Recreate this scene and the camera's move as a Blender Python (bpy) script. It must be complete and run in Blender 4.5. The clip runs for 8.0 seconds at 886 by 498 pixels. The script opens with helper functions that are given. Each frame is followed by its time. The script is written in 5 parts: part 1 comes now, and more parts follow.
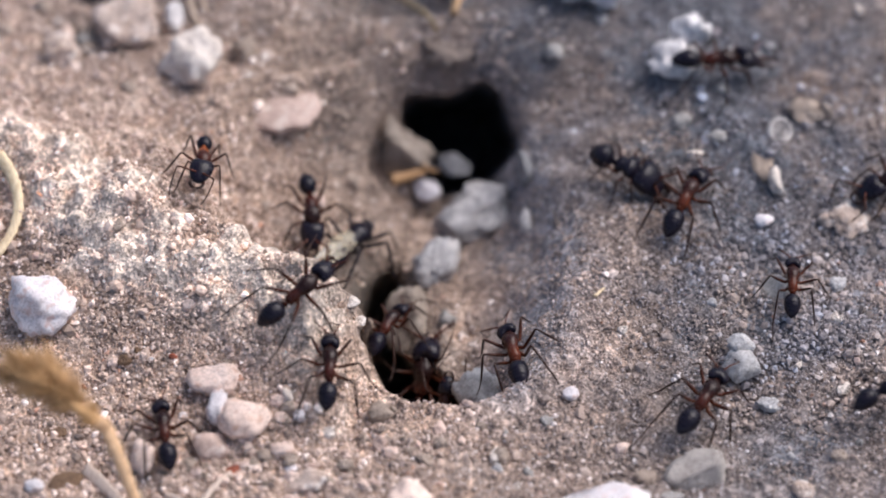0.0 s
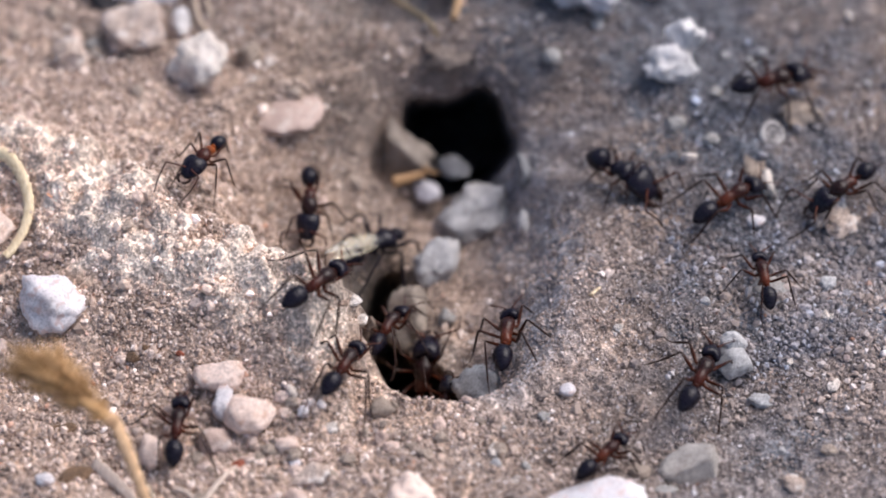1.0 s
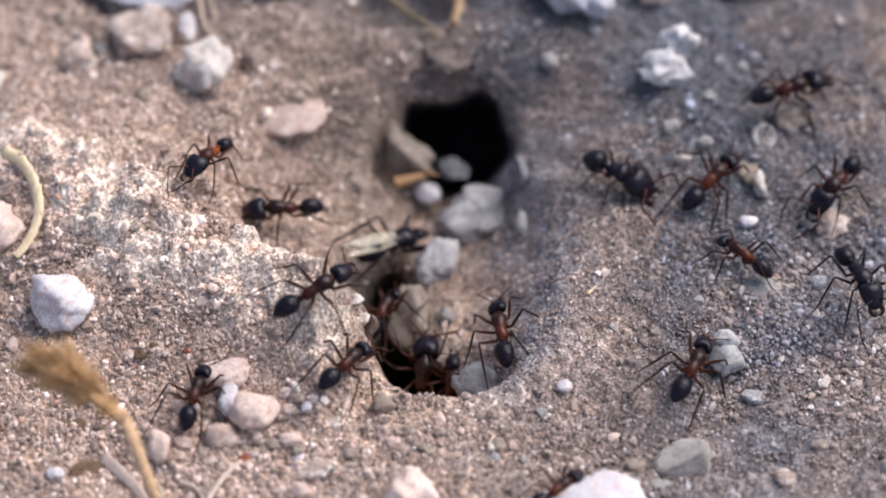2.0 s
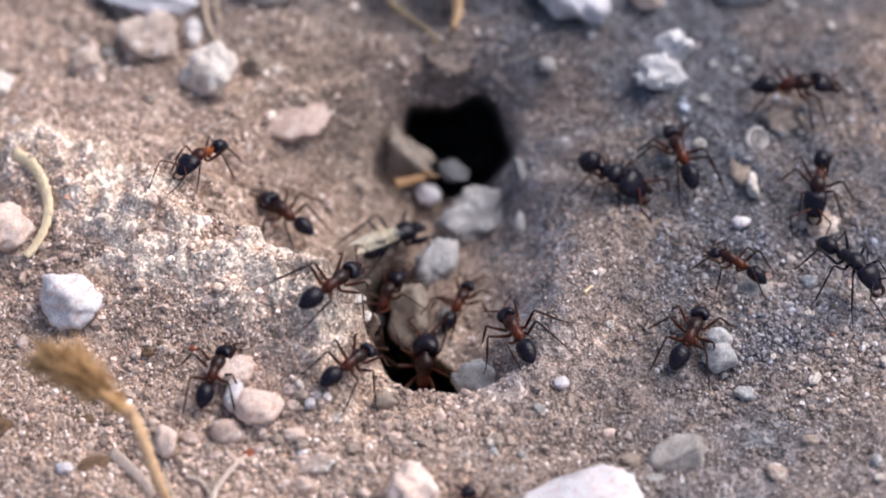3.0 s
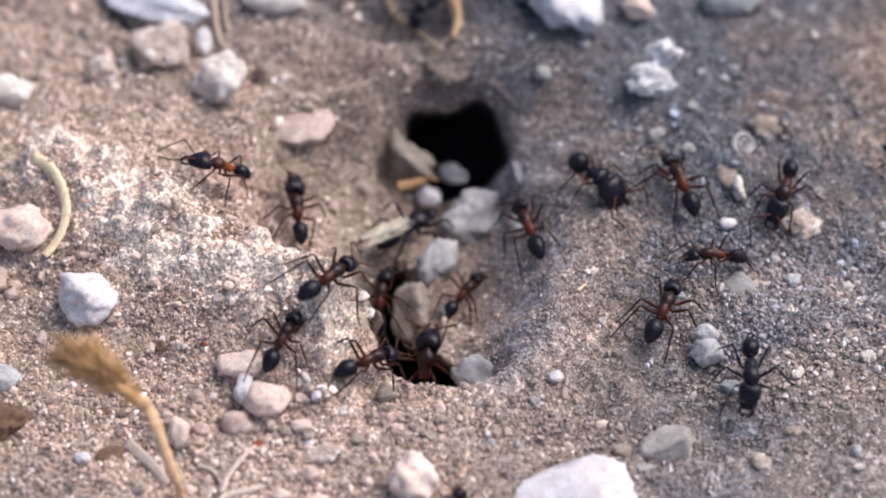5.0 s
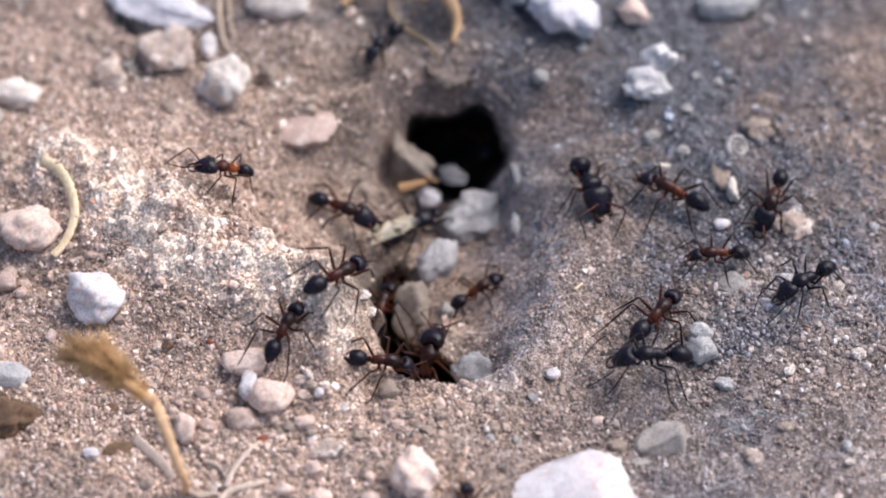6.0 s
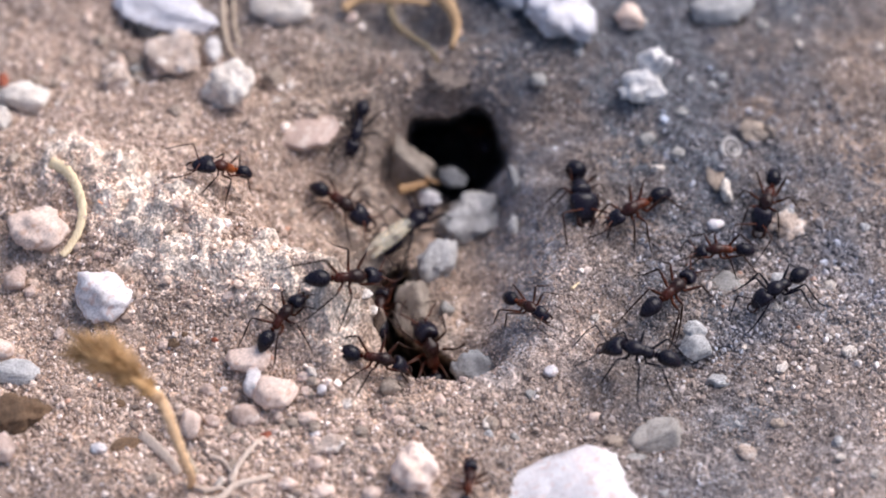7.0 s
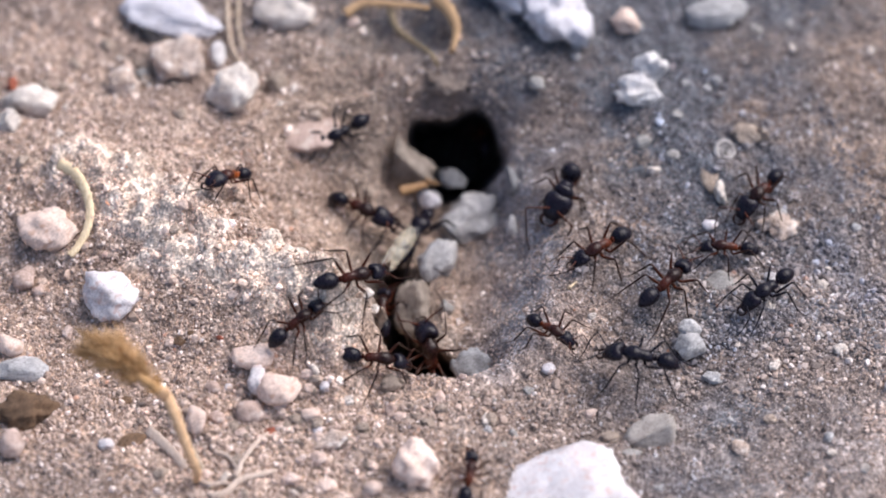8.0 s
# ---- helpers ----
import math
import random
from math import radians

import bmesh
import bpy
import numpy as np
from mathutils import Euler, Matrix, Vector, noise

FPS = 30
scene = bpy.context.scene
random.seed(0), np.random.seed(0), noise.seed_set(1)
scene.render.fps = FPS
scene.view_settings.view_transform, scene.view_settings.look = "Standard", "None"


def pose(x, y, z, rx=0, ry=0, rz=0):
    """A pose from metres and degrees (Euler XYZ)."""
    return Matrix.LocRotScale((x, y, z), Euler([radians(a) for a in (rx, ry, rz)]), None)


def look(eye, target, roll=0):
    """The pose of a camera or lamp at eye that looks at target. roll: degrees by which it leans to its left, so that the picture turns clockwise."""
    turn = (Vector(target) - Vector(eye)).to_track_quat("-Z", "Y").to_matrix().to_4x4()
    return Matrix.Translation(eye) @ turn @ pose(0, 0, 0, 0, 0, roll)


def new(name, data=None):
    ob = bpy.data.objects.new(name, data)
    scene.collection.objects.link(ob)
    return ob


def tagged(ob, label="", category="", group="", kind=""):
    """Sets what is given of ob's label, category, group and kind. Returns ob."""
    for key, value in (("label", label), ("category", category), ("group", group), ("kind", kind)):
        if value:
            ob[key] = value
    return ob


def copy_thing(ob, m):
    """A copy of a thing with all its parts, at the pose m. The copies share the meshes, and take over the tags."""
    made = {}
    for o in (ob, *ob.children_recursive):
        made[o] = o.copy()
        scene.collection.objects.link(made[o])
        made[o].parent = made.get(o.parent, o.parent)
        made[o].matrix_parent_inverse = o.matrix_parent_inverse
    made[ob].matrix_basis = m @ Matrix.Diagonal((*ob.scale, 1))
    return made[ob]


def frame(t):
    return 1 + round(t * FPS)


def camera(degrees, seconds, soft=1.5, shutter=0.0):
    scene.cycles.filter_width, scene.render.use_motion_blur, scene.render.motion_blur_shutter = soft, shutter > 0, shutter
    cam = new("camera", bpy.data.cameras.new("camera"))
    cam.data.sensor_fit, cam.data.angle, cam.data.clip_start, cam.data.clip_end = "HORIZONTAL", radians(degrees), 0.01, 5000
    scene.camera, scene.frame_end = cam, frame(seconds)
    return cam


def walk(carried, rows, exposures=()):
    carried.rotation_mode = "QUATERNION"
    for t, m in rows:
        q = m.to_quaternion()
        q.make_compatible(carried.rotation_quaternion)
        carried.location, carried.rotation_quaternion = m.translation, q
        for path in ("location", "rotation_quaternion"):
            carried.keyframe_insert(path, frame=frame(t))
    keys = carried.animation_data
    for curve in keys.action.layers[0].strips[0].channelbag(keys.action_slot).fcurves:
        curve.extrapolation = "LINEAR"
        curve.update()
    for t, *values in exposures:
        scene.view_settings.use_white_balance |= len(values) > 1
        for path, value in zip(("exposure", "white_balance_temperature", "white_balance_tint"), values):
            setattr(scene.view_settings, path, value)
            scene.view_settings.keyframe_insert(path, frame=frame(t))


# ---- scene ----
# The camera draws straight back from the nest at an even pace.
AXIS = Vector((0, -math.cos(radians(50)), math.sin(radians(50))))
cam = camera(14, 8.0, soft=1.85, shutter=0.4)
walk(cam, [(t, look(AXIS * 0.3747 * (1 + 0.023 * (t - 4)), (0, 0, 0))) for t in (0, 2, 4, 6, 8)],
     [(0, 0.25, 6070, 12), (4, 0.34, 6070, 12), (8, 0.40, 6070, 12)])

# ---- light: open sky and a broad, low, hazy sun
world = bpy.data.worlds.new("sky")
scene.world = world
world.use_nodes = True
sky = world.node_tree.nodes.new("ShaderNodeTexSky")
sky.sky_type, sky.sun_disc = "NISHITA", False
sky.air_density, sky.dust_density, sky.ozone_density = 1.0, 3.0, 0.6
sky.sun_elevation, sky.sun_rotation = radians(54), radians(59)
world.node_tree.links.new(sky.outputs[0], world.node_tree.nodes["Background"].inputs[0])
world.node_tree.nodes["Background"].inputs[1].default_value = 0.13
sun = new("sun", bpy.data.lights.new("sun", "SUN"))
sun.data.energy, sun.data.angle, sun.data.color = 3.0, radians(50), (1.0, 0.91, 0.83)
sun.matrix_world = look((0.50, 0.30, 0.82), (0, 0, 0))

# ---- materials ----
def material(name, rough_value=0.9, spec=0.3):
    m = bpy.data.materials.new(name)
    m.use_nodes = True
    nt = m.node_tree
    b = nt.nodes["Principled BSDF"]
    b.inputs["Roughness"].default_value = rough_value
    b.inputs["Specular IOR Level"].default_value = spec
    return m, nt, b


def coords(nt, scale=1000.0):
    """Object space in millimetres."""
    tc = nt.nodes.new("ShaderNodeTexCoord")
    mp = nt.nodes.new("ShaderNodeMapping")
    mp.inputs["Scale"].default_value = (scale, scale, scale)
    nt.links.new(tc.outputs["Object"], mp.inputs["Vector"])
    return mp.outputs["Vector"]


def tex_noise(nt, vec, scale, detail=4.0, rough_value=0.6):
    n = nt.nodes.new("ShaderNodeTexNoise")
    n.inputs["Scale"].default_value, n.inputs["Detail"].default_value, n.inputs["Roughness"].default_value = scale, detail, rough_value
    nt.links.new(vec, n.inputs["Vector"])
    return n.outputs["Fac"]


def ramp(nt, fac, *stops):
    r = nt.nodes.new("ShaderNodeValToRGB")
    e = r.color_ramp.elements
    while len(e) < len(stops):
        e.new(0.5)
    for el, (at, c) in zip(e, stops):
        el.position, el.color = at, (*c, 1) if len(c) == 3 else c
    nt.links.new(fac, r.inputs["Fac"])
    return r.outputs["Color"]


def mix(nt, fac, a, b, how="MIX"):
    m = nt.nodes.new("ShaderNodeMix")
    m.data_type, m.blend_type = "RGBA", how
    for socket, v in ((m.inputs["Factor"], fac), (m.inputs["A"], a), (m.inputs["B"], b)):
        if isinstance(v, (int, float)):
            socket.default_value = v
        elif isinstance(v, tuple):
            socket.default_value = (*v, 1)
        else:
            nt.links.new(v, socket)
    return m.outputs["Result"]


def bump(nt, b, fac, strength, mm):
    n = nt.nodes.new("ShaderNodeBump")
    n.inputs["Strength"].default_value, n.inputs["Distance"].default_value = strength, mm * 0.001
    nt.links.new(fac, n.inputs["Height"])
    nt.links.new(n.outputs["Normal"], b.inputs["Normal"])


def grain_cells(nt, vec, scale):
    v = nt.nodes.new("ShaderNodeTexVoronoi")
    v.inputs["Scale"].default_value = scale
    nt.links.new(vec, v.inputs["Vector"])
    return v.outputs["Color"], v.outputs["Distance"]


WARM_SPOTS = (((-32, -7, 0), -0.0145, 0.82), ((-2, -39, 0), -0.0125, 0.37), ((50, -27, -2), -0.012, 0.31), ((-48, 32, 0), -0.014, 0.42), ((70, 30, 0), -0.013, 0.38))


def arithmetic(nt, how, *values):
    m = nt.nodes.new("ShaderNodeMath")
    m.operation = how
    for socket, v in zip(m.inputs, values):
        if isinstance(v, (int, float)):
            socket.default_value = v
        else:
            nt.links.new(v, socket)
    return m.outputs[0]


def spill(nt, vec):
    """High on the pale warm sand (the left-hand bank, the front, the far right), low on grey soil tinted cool for
    shade.
    """
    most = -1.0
    for centre, fall, start in WARM_SPOTS:
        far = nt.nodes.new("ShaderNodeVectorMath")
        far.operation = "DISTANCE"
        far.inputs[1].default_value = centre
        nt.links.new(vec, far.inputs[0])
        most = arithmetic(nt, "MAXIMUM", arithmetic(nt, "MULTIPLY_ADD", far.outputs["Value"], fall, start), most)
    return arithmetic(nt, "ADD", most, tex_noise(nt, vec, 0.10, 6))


def attribute(nt, name):
    a = nt.nodes.new("ShaderNodeAttribute")
    a.attribute_name = name
    return a.outputs["Fac"]


def soil():
    """Grey soil, with paler, warmer sand over the left-hand bank and the front; its blue-grey stands in for right-hand
    shade.
    """
    m, nt, b = material("sandy_soil", 0.95, 0.2)
    vec = coords(nt)
    lean = spill(nt, vec)
    # The cool dark stop carries the right-hand side's shade in its colour.
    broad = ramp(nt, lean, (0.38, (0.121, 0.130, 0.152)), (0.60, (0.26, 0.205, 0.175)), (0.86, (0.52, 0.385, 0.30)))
    crust = ramp(nt, tex_noise(nt, vec, 0.28, 6, 0.7), (0.47, (0, 0, 0)), (0.6, (1, 1, 1)))
    pale = mix(nt, ramp(nt, lean, (0.62, (0, 0, 0)), (0.8, (0.75, 0.75, 0.75))), (0, 0, 0), crust)
    broad = mix(nt, pale, broad, (0.64, 0.53, 0.46))
    blot = ramp(nt, tex_noise(nt, vec, 0.45, 5), (0.35, (0.66, 0.63, 0.61)), (0.7, (1.2, 1.18, 1.15)))
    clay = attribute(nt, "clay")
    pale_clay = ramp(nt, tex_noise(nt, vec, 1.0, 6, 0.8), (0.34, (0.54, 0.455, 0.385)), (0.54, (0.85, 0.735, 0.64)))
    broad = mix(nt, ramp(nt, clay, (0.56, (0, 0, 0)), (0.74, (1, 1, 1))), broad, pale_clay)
    # Grey tint stands in for the shade inside the dent.
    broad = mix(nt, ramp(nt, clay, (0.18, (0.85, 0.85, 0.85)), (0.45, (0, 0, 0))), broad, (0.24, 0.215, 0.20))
    # Loamy brown, kept dark to stand in for the trough's deep shade.
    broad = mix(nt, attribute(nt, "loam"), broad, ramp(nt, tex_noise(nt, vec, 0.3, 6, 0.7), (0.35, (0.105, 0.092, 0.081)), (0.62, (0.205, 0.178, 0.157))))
    broad = mix(nt, attribute(nt, "dust"), broad, ramp(nt, tex_noise(nt, vec, 0.3, 6, 0.7), (0.35, (0.212, 0.214, 0.238)), (0.62, (0.318, 0.32, 0.352))))
    col, dist = grain_cells(nt, vec, 3.4)
    tone = ramp(nt, col, (0.1, (0.32, 0.30, 0.295)), (0.55, (0.92, 0.92, 0.92)), (0.9, (2.0, 1.95, 1.9)))
    c = mix(nt, 1.0, broad, blot, "MULTIPLY")
    c = mix(nt, 0.75, c, tone, "MULTIPLY")
    nt.links.new(c, b.inputs["Base Color"])
    h = mix(nt, 0.5, dist, tex_noise(nt, vec, 6.0, 4))
    bump(nt, b, h, 0.9, 0.3)
    return m


def grains():
    """Loose grains, each its own tone."""
    m, nt, b = material("loose_grain", 0.85, 0.3)
    g = nt.nodes.new("ShaderNodeNewGeometry")
    base = ramp(nt, g.outputs["Random Per Island"], (0.0, (0.14, 0.118, 0.105)), (0.2, (0.26, 0.212, 0.184)), (0.6, (0.38, 0.314, 0.274)),
                (0.9, (0.51, 0.44, 0.40)), (0.985, (0.76, 0.72, 0.70)), (1.0, (0.36, 0.19, 0.12)))
    vec = coords(nt)
    # Grains follow the same warm sand and painted cool shade.
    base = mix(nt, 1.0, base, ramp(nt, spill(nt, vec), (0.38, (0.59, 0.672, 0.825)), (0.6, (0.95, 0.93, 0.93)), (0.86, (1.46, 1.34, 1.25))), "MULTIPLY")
    # Grains in the trough are dimmed too, as painted shade.
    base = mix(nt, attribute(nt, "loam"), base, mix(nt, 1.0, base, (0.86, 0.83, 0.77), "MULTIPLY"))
    base = mix(nt, attribute(nt, "dust"), base, mix(nt, 1.0, base, (1.12, 1.14, 1.17), "MULTIPLY"))
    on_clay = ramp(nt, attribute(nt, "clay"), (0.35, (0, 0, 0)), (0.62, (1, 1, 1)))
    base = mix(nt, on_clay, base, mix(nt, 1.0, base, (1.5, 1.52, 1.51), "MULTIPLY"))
    c = mix(nt, 0.5, base, ramp(nt, tex_noise(nt, vec, 5.0, 3), (0.3, (0.6, 0.6, 0.6)), (0.7, (1.3, 1.3, 1.3))), "MULTIPLY")
    nt.links.new(c, b.inputs["Base Color"])
    bump(nt, b, tex_noise(nt, vec, 9.0, 3), 0.5, 0.1)
    return m


def stone(name, light, dark, spots=None, rough_value=0.8, pits=0.5):
    m, nt, b = material(name, rough_value, 0.35)
    vec = coords(nt)
    info = nt.nodes.new("ShaderNodeObjectInfo")
    c = ramp(nt, tex_noise(nt, vec, 0.5, 6, 0.65), (0.32, dark), (0.62, light))
    fine = ramp(nt, tex_noise(nt, vec, 4.2, 6, 0.8), (0.36, (0.50, 0.48, 0.47)), (0.52, (1.1, 1.09, 1.08)))
    c = mix(nt, 0.8, c, fine, "MULTIPLY")
    if spots:
        c = mix(nt, ramp(nt, tex_noise(nt, vec, 1.1, 3, 0.5), (0.56, (0, 0, 0)), (0.66, (0.8, 0.8, 0.8))), c, spots)
    tone = ramp(nt, info.outputs["Random"], (0, (0.88, 0.87, 0.86)), (1, (1.06, 1.06, 1.06)))
    c = mix(nt, 1.0, c, tone, "MULTIPLY")
    nt.links.new(c, b.inputs["Base Color"])
    h = mix(nt, 0.5, tex_noise(nt, vec, 1.6, 6, 0.7), tex_noise(nt, vec, 7.0, 3))
    bump(nt, b, h, pits, 0.5)
    return m


def cuticle(name, dark, light, rough_value=0.32):
    m, nt, b = material(name, rough_value, 0.22)
    vec = coords(nt, 1.0)
    c = ramp(nt, tex_noise(nt, vec, 9.0, 4), (0.35, dark), (0.7, light))
    nt.links.new(c, b.inputs["Base Color"])
    r = ramp(nt, tex_noise(nt, vec, 25.0, 3), (0.3, (rough_value - 0.06,) * 3), (0.7, (rough_value + 0.10,) * 3))
    nt.links.new(r, b.inputs["Roughness"])
    n = nt.nodes.new("ShaderNodeBump")
    n.inputs["Strength"].default_value, n.inputs["Distance"].default_value = 0.25, 0.00008
    nt.links.new(tex_noise(nt, vec, 60.0, 3), n.inputs["Height"])
    nt.links.new(n.outputs["Normal"], b.inputs["Normal"])
    return m


def straw_material(name, dark, light):
    m, nt, b = material(name, 0.6, 0.35)
    tc = coords(nt)
    mp = nt.nodes.new("ShaderNodeMapping")
    mp.inputs["Scale"].default_value = (2.5, 0.25, 2.5)
    nt.links.new(tc, mp.inputs["Vector"])
    f = tex_noise(nt, mp.outputs["Vector"], 1.5, 5)
    nt.links.new(ramp(nt, f, (0.3, dark), (0.7, light)), b.inputs["Base Color"])
    bump(nt, b, f, 0.4, 0.15)
    return m


def trunk_cuticle(name, dark, light):
    """Dark over the shoulders, redder towards the waist and low on the flanks."""
    m = cuticle(name, dark, light, 0.26)
    nt = m.node_tree
    tc = nt.nodes.new("ShaderNodeTexCoord")
    xyz = nt.nodes.new("ShaderNodeSeparateXYZ")
    nt.links.new(tc.outputs["Object"], xyz.inputs[0])
    f = arithmetic(nt, "MULTIPLY_ADD", xyz.outputs["X"], 2.2, 0.05)
    f = arithmetic(nt, "ADD", f, arithmetic(nt, "MULTIPLY", xyz.outputs["Z"], 2.0))
    f = arithmetic(nt, "ADD", f, arithmetic(nt, "MULTIPLY", tex_noise(nt, tc.outputs["Object"], 9.0, 3), 0.3))
    nt.links.new(ramp(nt, f, (0.42, light), (0.85, dark)), nt.nodes["Principled BSDF"].inputs["Base Color"])
    return m


def leg_cuticle():
    """Reddish thighs, darkening to brown-black feet."""
    m = cuticle("leg_cuticle", (0.02, 0.008, 0.005), (0.05, 0.018, 0.01), 0.35)
    nt = m.node_tree
    tc = nt.nodes.new("ShaderNodeTexCoord")
    far = nt.nodes.new("ShaderNodeVectorMath")
    far.operation = "LENGTH"
    nt.links.new(tc.outputs["Object"], far.inputs[0])
    nt.links.new(ramp(nt, far.outputs["Value"], (0.06, (0.075, 0.020, 0.009)), (0.26, (0.022, 0.008, 0.005)), (0.5, (0.035, 0.015, 0.010))), nt.nodes["Principled BSDF"].inputs["Base Color"])
    return m


SOIL, GRAIN = soil(), grains()
WHITE = stone("white_quartz", (0.74, 0.71, 0.72), (0.58, 0.53, 0.54), (0.58, 0.42, 0.38), 0.55, 0.35)
LILAC = stone("lilac_white_stone", (0.64, 0.625, 0.67), (0.48, 0.46, 0.49), None, 0.6, 0.5)
CHALK = stone("chalky_stone", (0.85, 0.775, 0.71), (0.56, 0.48, 0.42), None, 0.9, 1.0)
SNOW = stone("snowy_limestone", (0.86, 0.83, 0.83), (0.60, 0.57, 0.57), None, 0.85, 1.0)
PINK = stone("pink_stone", (0.58, 0.44, 0.38), (0.42, 0.31, 0.26), (0.66, 0.56, 0.5), 0.75, 0.4)
PALE = stone("pale_pink_stone", (0.80, 0.65, 0.57), (0.62, 0.46, 0.38), (0.55, 0.35, 0.26), 0.7, 0.4)
TAN = stone("tan_stone", (0.47, 0.38, 0.31), (0.30, 0.24, 0.20), None, 0.9, 0.9)
ASH = stone("ash_grey_stone", (0.56, 0.55, 0.55), (0.33, 0.32, 0.325), None, 0.85, 0.9)
SLAB = stone("dusty_tan_stone", (0.39, 0.335, 0.285), (0.22, 0.18, 0.15), None, 0.9, 0.7)
BLUISH = stone("blue_grey_stone", (0.42, 0.425, 0.44), (0.25, 0.25, 0.265), None, 0.85, 0.8)
CLAY = stone("dusty_grey_stone", (0.54, 0.50, 0.465), (0.34, 0.305, 0.28), None, 0.9, 0.8)
GREY = stone("grey_stone", (0.40, 0.385, 0.37), (0.24, 0.225, 0.215), None, 0.85, 0.6)
DARK = stone("dark_stone", (0.06, 0.055, 0.06), (0.03, 0.028, 0.03), None, 0.7, 0.6)
# Darker than GREY: the hole mouth's shade is part of this colour.
SHADED_GREY = stone("shaded_blue_grey_stone", (0.24, 0.245, 0.26), (0.15, 0.15, 0.16), None, 0.8, 0.5)
UMBER = stone("umber_stone", (0.27, 0.22, 0.19), (0.17, 0.135, 0.115), None, 0.9, 0.8)
CRUST = stone("crusted_stone", (0.70, 0.575, 0.50), (0.46, 0.345, 0.275), (0.82, 0.75, 0.70), 0.9, 1.0)
BROWN = stone("brown_crumb", (0.20, 0.125, 0.075), (0.11, 0.07, 0.045), None, 0.9, 0.8)
BRICK = stone("red_chip", (0.33, 0.10, 0.055), (0.22, 0.065, 0.04), None, 0.8, 0.4)
CREAM = straw_material("cream_straw", (0.60, 0.45, 0.26), (0.86, 0.71, 0.48))
DULL = straw_material("weathered_straw", (0.36, 0.27, 0.19), (0.56, 0.45, 0.34))
OLIVE = straw_material("olive_straw", (0.22, 0.165, 0.10), (0.42, 0.32, 0.19))
TAWNY = straw_material("tawny_straw", (0.28, 0.17, 0.09), (0.52, 0.34, 0.18))
RIND = straw_material("pale_root", (0.44, 0.33, 0.26), (0.66, 0.54, 0.45))
GOLD = straw_material("golden_stalk", (0.55, 0.33, 0.17), (0.82, 0.56, 0.34))
HUSK = straw_material("orange_husk", (0.24, 0.13, 0.06), (0.38, 0.23, 0.11))


def fluff():
    m, nt, b = material("brown_fluff", 0.7, 0.3)
    g = nt.nodes.new("ShaderNodeNewGeometry")
    nt.links.new(ramp(nt, g.outputs["Random Per Island"], (0.0, (0.20, 0.115, 0.05)), (0.5, (0.45, 0.255, 0.105)), (1.0, (0.72, 0.47, 0.24))), b.inputs["Base Color"])
    return m


FLUFF = fluff()
ROOT = straw_material("brown_root", (0.33, 0.24, 0.17), (0.50, 0.40, 0.31))
BLACK = cuticle("black_cuticle", (0.005, 0.004, 0.008), (0.011, 0.008, 0.015), 0.27)
RED = trunk_cuticle("red_cuticle", (0.016, 0.006, 0.005), (0.056, 0.014, 0.008))
RUSSET = trunk_cuticle("russet_cuticle", (0.026, 0.008, 0.006), (0.092, 0.022, 0.009))
AMBER = trunk_cuticle("amber_cuticle", (0.045, 0.011, 0.006), (0.26, 0.065, 0.014))
LEG = leg_cuticle()


def wing_material():
    m, nt, b = material("wing_membrane", 0.25, 0.5)
    b.inputs["Base Color"].default_value = (0.78, 0.74, 0.62, 1)
    b.inputs["Transmission Weight"].default_value = 0.4
    b.inputs["Alpha"].default_value = 0.36
    vec = coords(nt, 1.0)
    nt.links.new(ramp(nt, tex_noise(nt, vec, 14.0, 4), (0.3, (0.80, 0.64, 0.38)), (0.7, (0.72, 0.70, 0.62))), b.inputs["Base Color"])
    return m


WING = wing_material()


# ---- the lie of the ground, in millimetres ----
def lattice(ix, iy, seed):
    n = (ix * 374761393 + iy * 668265263 + seed * 974711) & 0x7FFFFFFF
    n = ((n ^ (n >> 13)) * 1274126177) & 0x7FFFFFFF
    return ((n ^ (n >> 16)) & 0xFFFF) / 32767.5 - 1


def rough(x, y, size, seed, octaves=3):
    """Smooth uneven relief between about -1 and 1, in lumps of that size."""
    total, gain = 0, 1
    for k in range(octaves):
        u, v = x / size * 2 ** k + 17.3 * k, y / size * 2 ** k - 9.1 * k
        i, j = np.floor(u).astype(np.int64), np.floor(v).astype(np.int64)
        a, b = u - i, v - j
        a, b = a * a * (3 - 2 * a), b * b * (3 - 2 * b)
        row = lattice(i, j, seed) * (1 - a) + lattice(i + 1, j, seed) * a
        above = lattice(i, j + 1, seed) * (1 - a) + lattice(i + 1, j + 1, seed) * a
        total = total + gain * (row * (1 - b) + above * b)
        gain *= 0.5
    return total


def ease(a, b, v):
    s = np.clip((v - a) / (b - a), 0, 1)
    return s * s * (3 - 2 * s)


# Outline of the sunken trough: x, y, and how wide its side is there.
RIM = np.array(((-27, 12.6, 8), (-22.3, 3.0, 5), (-18.2, -0.8, 3.2), (-14.7, -3.6, 2.6), (-10.4, -5.4, 2.0), (-7.4, -8.2, 1.5), (-8.2, -11.6, 1.4), (-7.9, -14.5, 1.5), (-5.3, -16.9, 1.5), (-3.0, -18.2, 1.5),
                (0.4, -18.9, 1.8), (3.6, -18.2, 3.5), (9, -14, 9), (13.5, -4, 12), (13, 5, 11), (8.6, 12, 6), (8.4, 20, 5), (1, 25.5, 3.5), (-7.5, 22.5, 5), (-18, 20, 9)))


